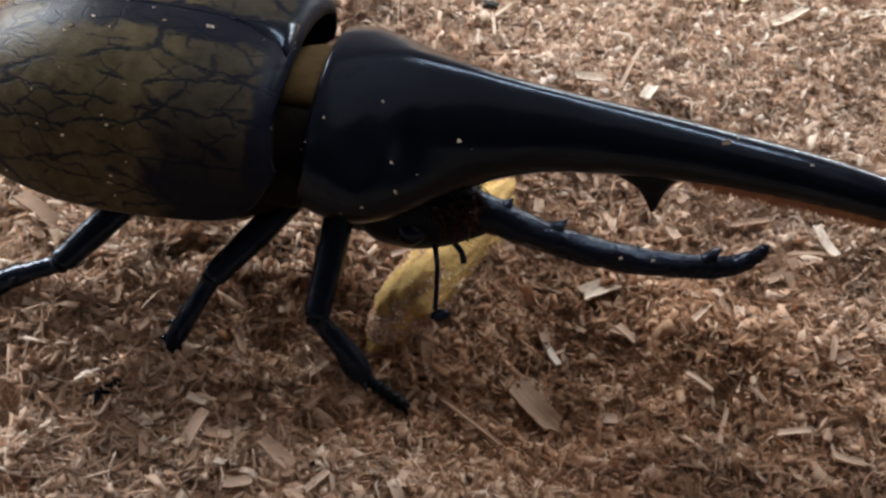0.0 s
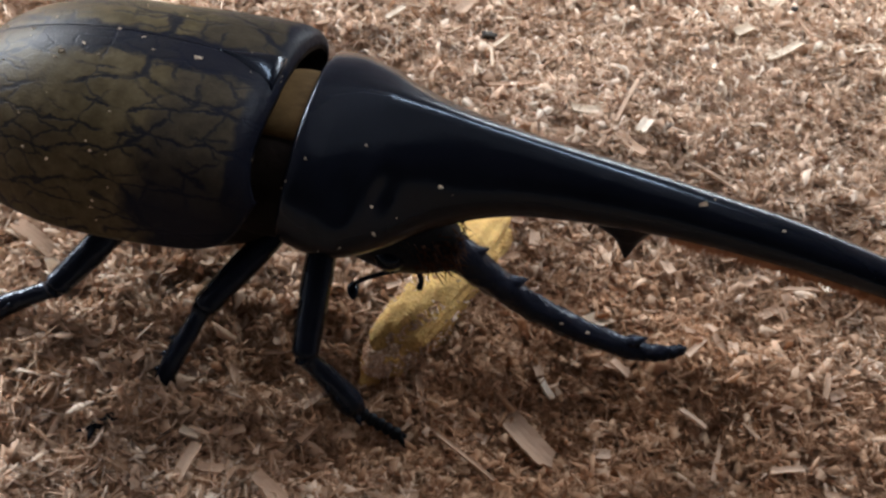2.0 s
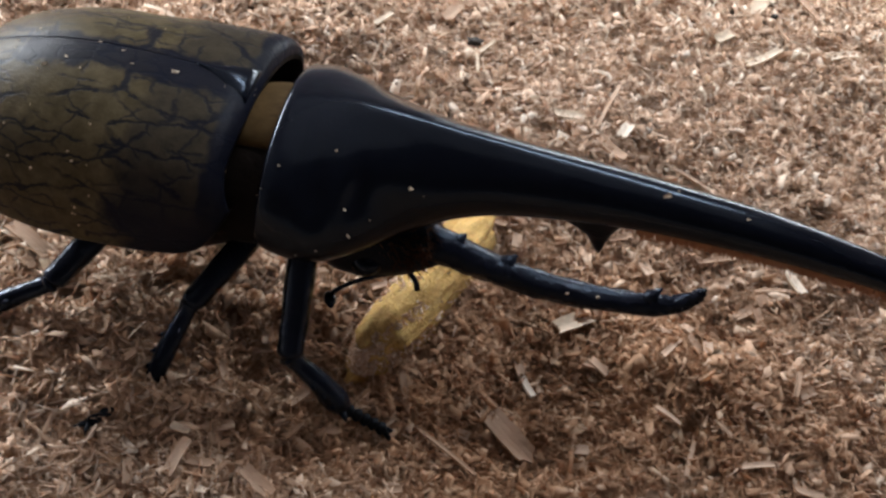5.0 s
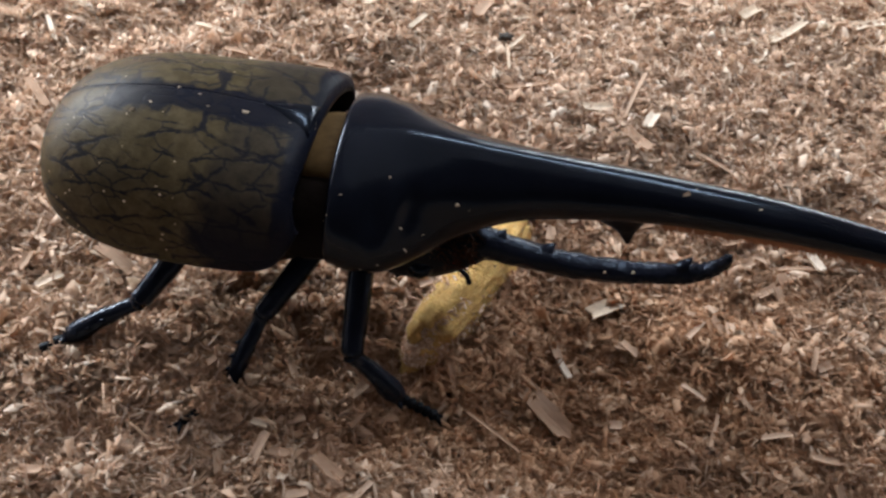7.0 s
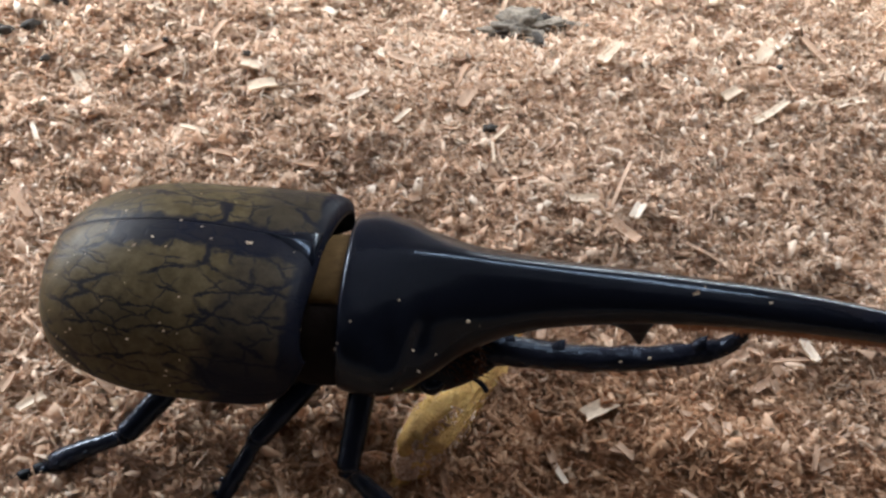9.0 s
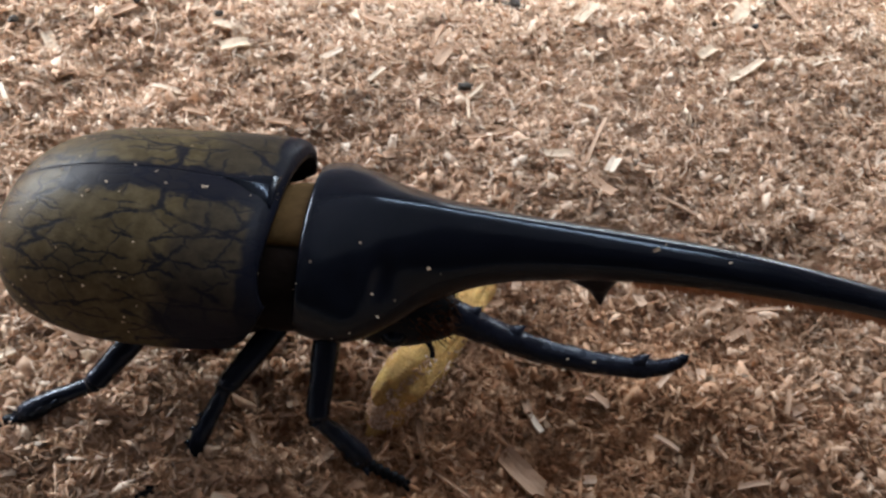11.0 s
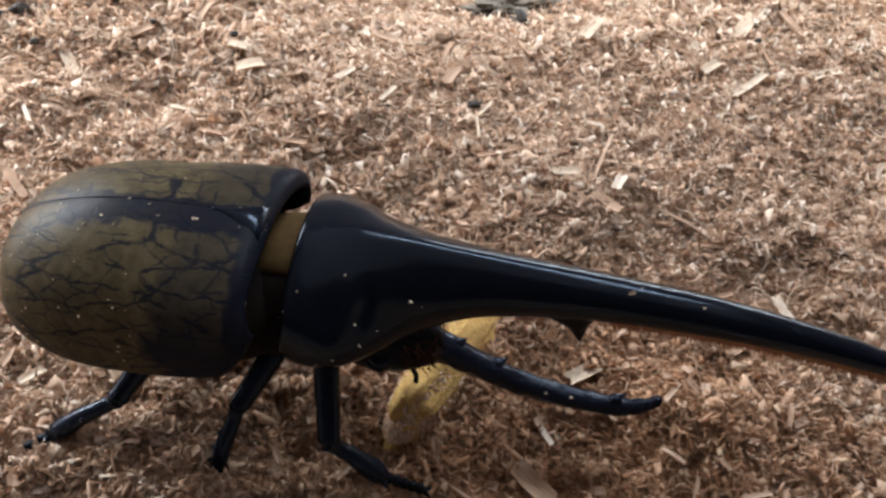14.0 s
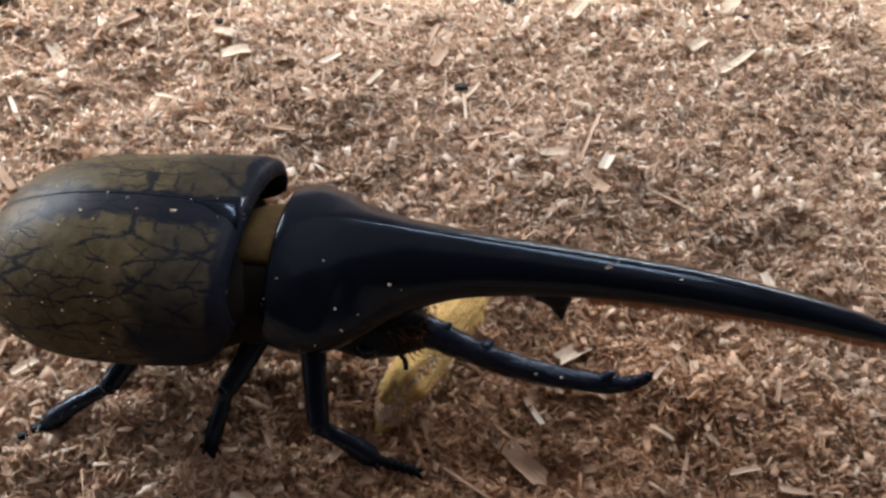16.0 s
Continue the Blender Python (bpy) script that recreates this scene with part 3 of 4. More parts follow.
def chest_shape(verts):
    """Dents and the low keel that the chest shield has: a hollow before each flank and a soft ridge over the horn."""
    out = verts.copy()
    s, v, z = verts.T
    hollow = np.exp(-((s - 15) / 5.5) ** 2) * np.exp(-((z - 39) / 4.5) ** 2) * (np.abs(v) > 3)
    out[:, 1] -= np.sign(v) * 1.6 * hollow
    for at in (7.4, 12.3):
        dent = np.exp(-((s - at) / 1.5) ** 2) * np.exp(-((z - 41.5) / 2.6) ** 2) * (np.abs(v) > 4)
        out[:, 1] -= np.sign(v) * 0.65 * dent
        out[:, 2] -= 0.45 * dent
    keel = np.exp(-((v / 2.6) ** 2)) * np.clip((s - 2) / 8, 0, 1) * np.clip((60 - s) / 30, 0, 1) * (z > 38)
    out[:, 2] += 0.5 * keel
    return out


thorax = part("thorax", shell("thorax", loft(CHEST, 220, 72, chest_power, 2.0, shape=chest_shape), NECK), M_BLACK, beetle, "glossy black chest shield with a long upper horn")
collar_rows = [(-9.5, 13.4, 41.0, 30, 24), (-6.0, 14.4, 43.0, 30, 24), (-2.4, 14.9, 43.9, 31, 24), (1.6, 14.8, 43.4, 32, 24)]
part("neck", shell("neck", loft([(-10, 13.5, 40.0, 30, 24), (-4, 14.2, 42.0, 30, 24), (2, 13.8, 42.2, 31, 24)], 8, 28), NECK), M_BELLY, thorax, "dark neck joint")
# Added unseen block under the chest; it shades the ground from low lamps.
part("chest_light_block", shell("chest_light_block", loft([(-4, 7, 32, 25, 15), (2, 8.5, 32, 25, 13), (8, 8.5, 32, 25, 13), (13, 6, 31, 25, 16)], 14, 24, 2.0, 1.3), NECK), M_BELLY, thorax, "hidden block added under the chest to stop low light")
part("hair_collar", shell("hair_collar", arc_band(collar_rows, 0.92, 2.0, 12, 34), NECK), M_FRINGE, thorax, "tan band of short hair behind the chest shield")
def horn_tooth(side):
    """A tooth under the horn that grows out of it with hollow flanks."""
    rows = [(39.5, 35.0, 52.0, 2.6), (38.2, 38.4, 51.0, 2.2), (37.0, 41.4, 50.2, 1.9), (36.0, 43.8, 49.8, 1.6), (34.9, 45.6, 49.5, 1.2), (33.6, 46.8, 49.3, 0.85), (32.4, 47.7, 49.2, 0.55), (31.3, 48.5, 49.0, 0.2)]
    fine = curve_through(rows, 22)
    verts, faces, m = [], [], 16
    for z, s0, s1, hv in fine:
        drift = side * (0.6 + 0.10 * (40.5 - z))
        verts += [((s0 + s1) / 2 + (s1 - s0) / 2 * math.cos(t), drift + hv * math.sin(t), z) for t in np.linspace(0, 2 * math.pi, m, endpoint=False)]
    for i in range(len(fine) - 1):
        faces += [(i * m + j, i * m + (j + 1) % m, (i + 1) * m + (j + 1) % m, (i + 1) * m + j) for j in range(m)]
    faces += [tuple(range(m))[::-1], tuple((len(fine) - 1) * m + j for j in range(m))]
    return np.array(verts), faces


tooth_pieces = joined(horn_tooth(1), horn_tooth(-1))
part("horn_tooth", shell("horn_tooth", tooth_pieces, NECK), M_DULL, thorax, "dull black tooth under the horn")


def fringe_hairs(count):
    rows = curve_through(CHEST, 240)
    rows = rows[(rows[:, 0] > 52) & (rows[:, 0] < 107)]
    pieces = []
    for _ in range(count):
        at = rng.uniform(0, len(rows) - 1.001)
        r = rows[int(at)] + (at % 1) * (rows[int(at) + 1] - rows[int(at)])
        a = -math.pi / 2 + rng.uniform(-0.95, 0.95)
        p = section(r, np.array([a]), 2.0, 2.0)[0]
        d = np.array([rng.normal(0.3, 0.2), math.cos(a) * 0.45 + rng.normal(0, 0.15), -1.0])
        pieces.append(spike(p + (0, 0, 0.15), p + d * rng.uniform(0.7, 1.7), 0.17, 3))
    return joined(*pieces)


part("horn_hair", shell("horn_hair", fringe_hairs(4200), NECK, False), M_RUST, thorax, "rusty hair along the underside of the horn")

# head and lower horn
HEAD = [(4, 4, 27, 23, 18), (8, 7.5, 31, 23, 15), (14, 8, 32, 23, 14), (19, 6.5, 29, 22, 15), (23, 4.2, 26, 21, 16.5), (26, 2.2, 23, 20.5, 18)]
head = part("head", shell("head", loft(HEAD, 22, 24), BROW), M_DULL, beetle, "black head with a toothed lower horn")
def knobbly(piece, size):
    """The same piece with small uneven bumps."""
    v, f = piece
    return v + np.random.default_rng(3).normal(0, size, v.shape), f


LOWER = [(15, 0, 23.8, 3.8), (21, 0, 22.9, 3.3), (29, 0, 20.0, 2.75), (38, 0, 17.4, 2.4), (48, 0, 16.0, 2.2), (57, 0, 16.4, 2.0), (61.5, 0, 17.2, 1.8), (64.8, 0, 18.8, 1.5), (66.8, 0, 21.0, 1.1), (67.5, 0, 22.6, 0.75), (67.7, 0, 23.3, 0.3)]
part("lower_horn", shell("lower_horn", knobbly(tube(LOWER, 60, 16), 0.13), BROW), M_HORN, head, "black toothed lower horn with an upturned tip")
for base, tip, wide in [((35.0, 0.2, 17.6), (37.8, 0.9, 22.0), 2.2), ((26.8, 0.3, 20.2), (29.0, 1.0, 24.7), 2.4), ((59.6, 0.2, 16.8), (61.6, 0.6, 21.4), 1.7), ((44.6, 0.2, 15.4), (46.4, 0.7, 18.2), 1.7)]:
    part("horn_tooth", shell("horn_tooth", knobbly(spike(base, tip, wide, 12, 0.45, 0.66), 0.1), BROW), M_HORN, head)
part("face_hair", shell("face_hair", loft([(15, 2, 27.2, 24, 22), (19, 4.7, 27.2, 23.6, 21), (23, 3.8, 25.4, 22.4, 20), (25.5, 1.2, 23.4, 22, 20.5)], 10, 16), BROW), M_FACE, head, "rusty brown hair on the face")
tuft = []
for _ in range(520):
    root = np.array((rng.uniform(13, 24), rng.uniform(-6.5, 3.0), rng.uniform(21.5, 27.0)))
    tuft.append(spike(root, root + np.array((rng.normal(0.8, 0.5), rng.normal(-0.6, 0.5), rng.normal(0.3, 0.6))) * rng.uniform(1.0, 2.2), 0.16, 3))
part("face_tuft", shell("face_tuft", joined(*tuft), BROW, False), M_FACE, head, "rusty hair round the root of the lower horn")
for side in (1, -1):
    eye_rows = [(12, 0.3, 25, 24.5, 24), (13, 1.4, 26.2, 24.5, 22.8), (14.5, 1.9, 26.8, 24.5, 22.2), (16, 1.4, 26.2, 24.5, 22.8), (17, 0.3, 25, 24.5, 24)]
    ev, ef = loft(eye_rows, 10, 12)
    part("eye", shell("eye", (ev + (0, 7.2 * side, -2.5), ef), BROW), M_BLACK, head)
for side in (1, -1):
    palp = tube([(20, 2.6 * side, 17, 0.5), (22, 3.4 * side, 15.4, 0.5), (22.6, 3.8 * side, 13.4, 0.6)], 8, 6)
    part("palp", shell("palp", palp, BROW), M_LEG, head)

ANT = (18, -5.5, 19)
feeler = joined(tube([(18, -5.5, 19, 0.5), (17.6, -9, 17.5, 0.42), (16.8, -12, 15.0, 0.4), (16.2, -13.8, 12.6, 0.45)], 14, 7), loft([(15.3, 0.3, 12.9, 12.6, 12.3), (16.0, 0.9, 13.4, 12.6, 11.8), (17.4, 1.0, 13.5, 12.6, 11.7), (18.6, 0.3, 12.9, 12.6, 12.3)], 8, 8))
fv, ff = feeler
fv[98:, 1] -= 14.3
fv[98:, 2] -= 0.9
antenna = part("antenna", shell("antenna", (fv, ff), ANT), M_LEG, beetle, "thin black feeler with a small club")


def leg(name_label, hip, knee, ankle, toe, radii, side_spikes, flare=1.18):
    """A leg with its origin at the planted foot: shin, thigh, segmented foot with two claws; places in the beetle's millimetres."""
    hip, knee, ankle, toe = (np.array(p, float) for p in (hip, knee, ankle, toe))
    r0, r1, r2 = radii
    mid = knee + 0.5 * (ankle - knee)
    d = (ankle - knee) / np.linalg.norm(ankle - knee)
    bow = np.array((0, 0, 0.5))
    shin = [knobbly(tube([(*knee, r1 * 1.0), (*(knee + 0.12 * (ankle - knee)), r1 * 0.82), (*(mid + bow), r1 * 0.95), (*(knee + 0.82 * (ankle - knee)), r1 * flare), (*ankle, r1 * flare * 0.68)], 18, 14), 0.05)]
    for k, at in enumerate((0.38, 0.56, 0.74, 0.95)):
        b = knee + at * (ankle - knee)
        o = np.array(side_spikes, float) / np.linalg.norm(side_spikes)
        shin.append(spike(b + o * r1 * 0.5, b + o * r1 * 1.5 + d * 1.2, r1 * 0.45, 6))
    ob = part("leg", shell("leg", joined(*shin), ankle), M_LEG, beetle, name_label)
    part("thigh", shell("thigh", knobbly(tube([(*hip, r0), (*(hip + 0.5 * (knee - hip)), r0 * 1.1), (*(hip + 0.86 * (knee - hip)), r0 * 0.98), (*(hip + 0.98 * (knee - hip)), r0 * 0.95), (*(hip + 1.03 * (knee - hip)), r0 * 0.55)], 18, 14), 0.05), ankle), M_LEG, ob)
    foot = []
    for k in range(5):
        a, b = ankle + (toe - ankle) * (k / 5), ankle + (toe - ankle) * ((k + 1) / 5)
        foot.append(tube([(*a, r2 * 0.6), (*(a + 0.7 * (b - a)), r2), (*b, r2 * 0.7)], 6, 8))
    t = (toe - ankle) / np.linalg.norm(toe - ankle)
    across = np.cross(t, (0, 0, 1))
    foot += [spike(toe, toe + t * 2.2 + across * q * 1.5 + np.array((0, 0, -0.8)), r2 * 0.55, 6) for q in (1, -1)]
    part("foot", shell("foot", joined(*foot), ankle), M_DULL, ob)
    return ob, hip, ankle


def to_local(x, y, z):
    p = ROOT.inverted() @ Vector((x * MM, y * MM, z * MM))
    return tuple(c / MM for c in p)


LEGS = [
    (*leg("front leg, shin bent forward into the sawdust", to_local(-5, 92, 25), to_local(-6.0, 74.3, 10.5), to_local(3.4, 71.4, 0.0), to_local(10.5, 70, -4.0), (2.2, 1.9, 1.2), (0.3, -1, 0.2)), "thorax"),
    (*leg("middle leg reaching sideways into the sawdust", to_local(-10.5, 92, 22), to_local(-22.0, 79.6, 13.2), to_local(-28.3, 70.8, 1.4), to_local(-34.5, 61.6, 6.4), (2.05, 1.7, 0.9), (-1, 0.2, 0.3), 0.86), "abdomen"),
    (*leg("hind leg stretched back over the sawdust", to_local(-34, 90, 21), to_local(-44.0, 80.8, 13), to_local(-58, 78.0, 5.6), to_local(-70.5, 72.6, 2.2), (2.05, 1.75, 1.15), (-0.2, -1, 0.5)), "abdomen"),
    (*leg("front leg on the far flank of the beetle", to_local(-2, 104, 25), to_local(2, 117, 13), to_local(13, 120, 3), to_local(20, 121, 1.5), (1.9, 1.7, 0.8), (0.3, 1, 0.2)), "thorax"),
    (*leg("middle leg on the far flank of the beetle", to_local(-12, 106, 22), to_local(-18, 118, 13), to_local(-26, 126, 3), to_local(-34, 131, 2), (2.0, 1.7, 0.75), (-1, -0.2, 0.3)), "abdomen"),
    (*leg("hind leg on the far flank of the beetle", to_local(-36, 108, 20), to_local(-45, 114, 12), to_local(-60, 120, 3), to_local(-72, 124, 2), (2.1, 1.7, 0.8), (-0.2, 1, 0.5)), "abdomen"),
]


def speck(parent, rows, at, angle, size, origin, power=2.0):
    """A crumb of sawdust stuck to the shell at a station and an angle in degrees."""
    table = curve_through(rows, 400)
    r = table[np.argmin(np.abs(table[:, 0] - at))]
    p = section(r, np.array([radians(angle)]), power(r[0]) if callable(power) else power, 2.0)[0]
    corners = np.array([(-1, -1, -0.5), (1, -1, -0.5), (1, 1, -0.5), (-1, 1, -0.5), (-0.7, -0.8, 0.6), (0.8, -0.6, 0.5), (0.6, 0.8, 0.6), (-0.8, 0.6, 0.4)]) * size * 0.26
    corners = corners * (1.3, 0.7, 0.6) + rng.normal(0, 0.15 * size, (8, 3)) + p
    quads = [(3, 2, 1, 0), (4, 5, 6, 7), (0, 1, 5, 4), (1, 2, 6, 5), (2, 3, 7, 6), (3, 0, 4, 7)]
    part("crumb", shell("crumb", (corners, quads), origin, False), M_DUST, parent)


for at, angle, size in [(54.3, 112, 1.7), (66, 112, 0.7), (11.5, 152, 0.6), (19.5, 150, 0.8), (12.5, 172, 0.6), (8.7, 180, 0.5), (6.0, 186, 0.4), (15, 165, 0.35)]:
    speck(thorax, CHEST, at, angle, size, NECK, chest_power)
for at, angle, size in [(-15.9, 96, 1.25), (-33.5, 104, 1.0), (-34.0, 107, 0.8), (-45.0, 88, 0.8), (-31, 99, 0.7), (-24, 92, 0.8), (-22, 97, 0.6), (-12.5, 118, 0.7), (-7, 60, 1.0), (-8, 62, 0.8), (-40, 92, 0.6), (-38, 86, 0.6), (-28, 90, 0.6), (-49, 100, 0.7), (-18, 108, 0.6), (-9.5, 88, 0.9)]:
    speck(abdomen, WING, at, angle, size, HUB, 2.25)

for x, z, y in [(24, 22.6, -2.4), (27, 20.4, -2.4), (27.5, 18.2, -2.6), (47, 17.6, -1.6), (52, 17.9, -1.3), (56, 16.4, -1.8)]:
    q = np.array([(-1, -1, -1), (1, -1, -1), (1, 1, -1), (-1, 1, -1), (-0.8, -0.7, 1), (0.7, -0.8, 0.8), (0.8, 0.6, 1), (-0.6, 0.8, 0.8)]) * 0.2 + rng.normal(0, 0.10, (8, 3)) + (x, y, z)
    part("crumb", shell("crumb", (q, [(3, 2, 1, 0), (4, 5, 6, 7), (0, 1, 5, 4), (1, 2, 6, 5), (2, 3, 7, 6), (3, 0, 4, 7)]), BROW, False), M_DUST, head)

def fine_dust(rows, count, power, origin, lo, hi):
    """Tiny pale grains scattered over a shell."""
    table = curve_through(rows, 300)
    pieces = []
    for _ in range(count):
        r = table[rng.integers(int(300 * lo), int(300 * hi))]
        p = section(r, np.array([rng.uniform(0.9, 3.1)]), power(r[0]) if callable(power) else power, 2.0)[0]
        q = np.array([(-1, -1, -0.6), (1, -1, -0.6), (1, 1, -0.6), (-1, 1, -0.6), (0, 0, 1)]) * rng.uniform(0.06, 0.20) + rng.normal(0, 0.05, (5, 3)) + p
        pieces.append((q, [(3, 2, 1, 0), (0, 1, 4), (1, 2, 4), (2, 3, 4), (3, 0, 4)]))
    return shell("dust", joined(*pieces), origin, False)


for holder, rows, power, origin, count, lo, hi in [(abdomen, WING, 2.25, HUB, 90, 0.15, 0.98), (thorax, CHEST, chest_power, NECK, 9, 0.02, 0.75)]:
    part("dust", fine_dust(rows, count, power, origin, lo, hi), M_DUST, holder, "fine pale dust")["kind"] = "stuff"

# ---- food under the beetle's mouth ----
def lump(name, centre, size, turn, seed, mat, rough=0.16, n=4):
    """An uneven rounded piece: a subdivided ball pulled out of round by noise."""
    bm = bmesh.new()
    bmesh.ops.create_icosphere(bm, subdivisions=n, radius=1.0)
    for vert in bm.verts:
        d = vert.co.normalized()
        k = 1 + rough * noise.noise(d * 1.7 + Vector((seed, 0, 0))) + 0.5 * rough * noise.noise(d * 4.5 + Vector((0, seed, 0))) + 0.22 * rough * noise.noise(d * 11 + Vector((0, 0, seed))) + 0.14 * rough * noise.noise(d * 23 + Vector((seed, seed, 0)))
        q = Vector([math.copysign(abs(c) ** 0.92, c) for c in d]) * k
        vert.co = Vector((q.x * size[0], q.y * size[1], q.z * size[2]))
    me = bpy.data.meshes.new(name)
    bm.to_mesh(me)
    bm.free()
    me.polygons.foreach_set("use_smooth", [True] * len(me.polygons))
    me.materials.append(mat)
    ob = new(name, me)
    ob.matrix_world = pose(*centre, *turn)
    return ob


food = lump("food_piece", (0.0164, 0.0974, -0.0002), (0.0060, 0.0212, 0.0070), (0, 0, -33), 3.1, M_JELLY, 0.20, 5)
for vert in food.data.vertices:
    # blunter and broader at the end under the horn
    along = vert.co.y / 0.0212
    vert.co.x *= 1.0 + 0.16 * max(0.0, along)
    vert.co.z *= 1.0 + 0.15 * max(0.0, along)
    vert.co.y *= 1.0 + 0.14 * max(0.0, along)
tagged(food, "soft yellow piece of beetle food half buried in sawdust", "beetle food")


def stuck_grains(count):
    """Sawdust stuck to the food, thickest at its ends."""
    pieces = []
    for _ in range(count):
        d = (rng.normal(0, 1, 3) - (0, 0.75, 0)) * (0.8, 1.3, 0.8)
        d /= np.linalg.norm(d)
        q = np.array([(-1, -0.4, -0.2), (1, -0.3, -0.2), (1, 0.3, -0.2), (-1, 0.4, -0.2), (-0.8, 0, 0.3), (0.9, 0.1, 0.3)]) * rng.uniform(0.25, 0.8)
        a = rng.uniform(0, 6.28)
        q = q @ np.array([(math.cos(a), math.sin(a), 0), (-math.sin(a), math.cos(a), 0), (0, 0, 1)])
        pieces.append((q + rng.normal(0, 0.1, (6, 3)) + d * (5.9, 21.4, 7.0), [(3, 2, 1, 0), (0, 1, 5, 4), (2, 3, 4, 5), (1, 2, 5), (3, 0, 4)]))
    return shell("stuck_sawdust", joined(*pieces), (0, 0, 0), False)


part("stuck_sawdust", stuck_grains(2400), M_SAWDUST, food, "sawdust sticking to the food")["kind"] = "stuff"


# ---- single things on the bed ----
def on_bed(x, y, lift=0.0):
    return float(bed_height(np.array([x * MM]), np.array([y * MM]))[0]) + lift


# place, length and width in millimetres, turn in degrees, tone: from the front of the bed to its rear
SHAVINGS_FRONT = [(-2.5, 52.5, 4.2, 1.1, 45, 2), (-8.5, 56.0, 6.4, 2.1, -39, 2), (-21.0, 59.0, 6.3, 1.7, 72, 2), (82.5, 61.5, 5.1, 1.4, -11, 2), (-21.5, 63.5, 3.2, 1.2, -18, 3), (74.0, 65.5, 6.1, 1.0, 9, 2), (63.5, 67.5, 7.6, 0.8, 67, 2), (20.5, 69.0, 16.4, 0.7, -38, 2), (11.0, 71.5, 6.4, 0.7, 51, 2), (-4.5, 72.5, 4.2, 1.8, 45, 2), (60.0, 74.5, 5.0, 0.9, -37, 2), (32.0, 75.0, 15.5, 4.3, -52, 2), (13.5, 79.5, 7.1, 1.2, -82, 2), (85.0, 81.5, 5.4, 0.9, 68, 2), (37.0, 83.0, 4.5, 1.3, -63, 3)]
SHAVINGS_MIDDLE = [(49.0, 85.5, 4.1, 1.1, -14, 2), (49.5, 85.5, 4.2, 1.4, -45, 2), (61.0, 86.0, 5.7, 1.1, 45, 2), (-66.0, 92.5, 5.0, 2.0, 37, 3), (46.0, 95.0, 8.9, 3.1, 27, 3), (-72.5, 97.0, 4.1, 1.8, 76, 2), (-54.0, 97.0, 10.0, 2.8, -37, 1), (-55.5, 97.5, 7.6, 1.4, -23, 3), (80.5, 99.5, 5.8, 1.8, 31, 2), (89.0, 105.0, 10.0, 0.8, 0, 1), (92.0, 107.5, 7.3, 2.1, -74, 3), (77.5, 112.0, 9.2, 1.3, 13, 2), (74.0, 132.0, 14.4, 0.7, -34, 2), (55.5, 135.5, 8.6, 2.8, -54, 2), (59.5, 141.5, 5.8, 2.5, 59, 3)]
SHAVINGS_BACK = [(-83.5, 144.5, 11.4, 1.9, -52, 2), (48.0, 146.5, 8.1, 2.4, 7, 3), (57.0, 150.5, 18.8, 0.9, 65, 2), (31.5, 153.5, 11.4, 1.2, 15, 2), (-19.0, 156.5, 6.1, 1.5, -9, 2), (-38.5, 162.0, 11.7, 1.4, -20, 1), (-12.0, 162.5, 3.6, 1.0, 56, 2), (27.0, 163.0, 8.0, 0.7, -90, 3), (-87.0, 168.0, 8.9, 1.1, -63, 3), (27.5, 169.5, 12.7, 1.0, 45, 3), (-48.5, 171.0, 7.3, 1.4, -16, 3), (4.0, 174.5, 6.4, 1.3, 51, 3), (-7.5, 181.5, 7.1, 1.7, 45, 3), (-32.5, 185.0, 7.3, 4.0, 16, 3), (106.0, 185.0, 15.6, 2.2, 40, 3)]
SHAVINGS_REAR = [(22.0, 188.0, 8.9, 3.1, 63, 2), (129.5, 188.5, 9.5, 2.2, 18, 3), (-81.5, 190.0, 13.9, 3.0, -60, 3), (-36.5, 192.0, 5.4, 2.5, -22, 3), (97.0, 193.5, 7.8, 3.0, 40, 3), (114.0, 197.5, 11.0, 1.1, -90, 2), (21.0, 200.0, 12.6, 1.4, 72, 2), (-65.0, 202.0, 7.2, 2.8, 34, 2), (6.0, 206.0, 12.6, 2.1, -18, 2), (-48.5, 212.0, 10.4, 1.5, 73, 2), (65.5, 212.5, 13.0, 3.4, 58, 3), (129.5, 218.0, 14.3, 2.0, -78, 2), (115.5, 218.5, 15.8, 4.2, 55, 3), (121.0, 221.5, 9.2, 2.1, 49, 3), (-19.0, 235.5, 5.0, 2.7, -37, 3)]
for k, (x, y, length, width, turn, pale) in enumerate(SHAVINGS_FRONT + SHAVINGS_MIDDLE + SHAVINGS_BACK + SHAVINGS_REAR):
    me = shaving_mesh("wood_shaving", length * MM, width * MM, 0.0005, 0.25 * math.sin(k * 2.3), 40 + k)
    me.materials.append(M_WHITE if pale == 3 else M_CHIP)
    ob = new("wood_shaving", me)
    ob.matrix_world = pose(x * MM, y * MM, on_bed(x, y, 0.0027), 6 * math.sin(k * 1.7), -4 * math.cos(k * 2.9), turn)
    words = "long thin pale wood splinter lying on sawdust" if length > 4.5 * width else "broad pale wood shaving lying on sawdust"
    tagged(ob, words, "wood shaving", "shavings on the sawdust")

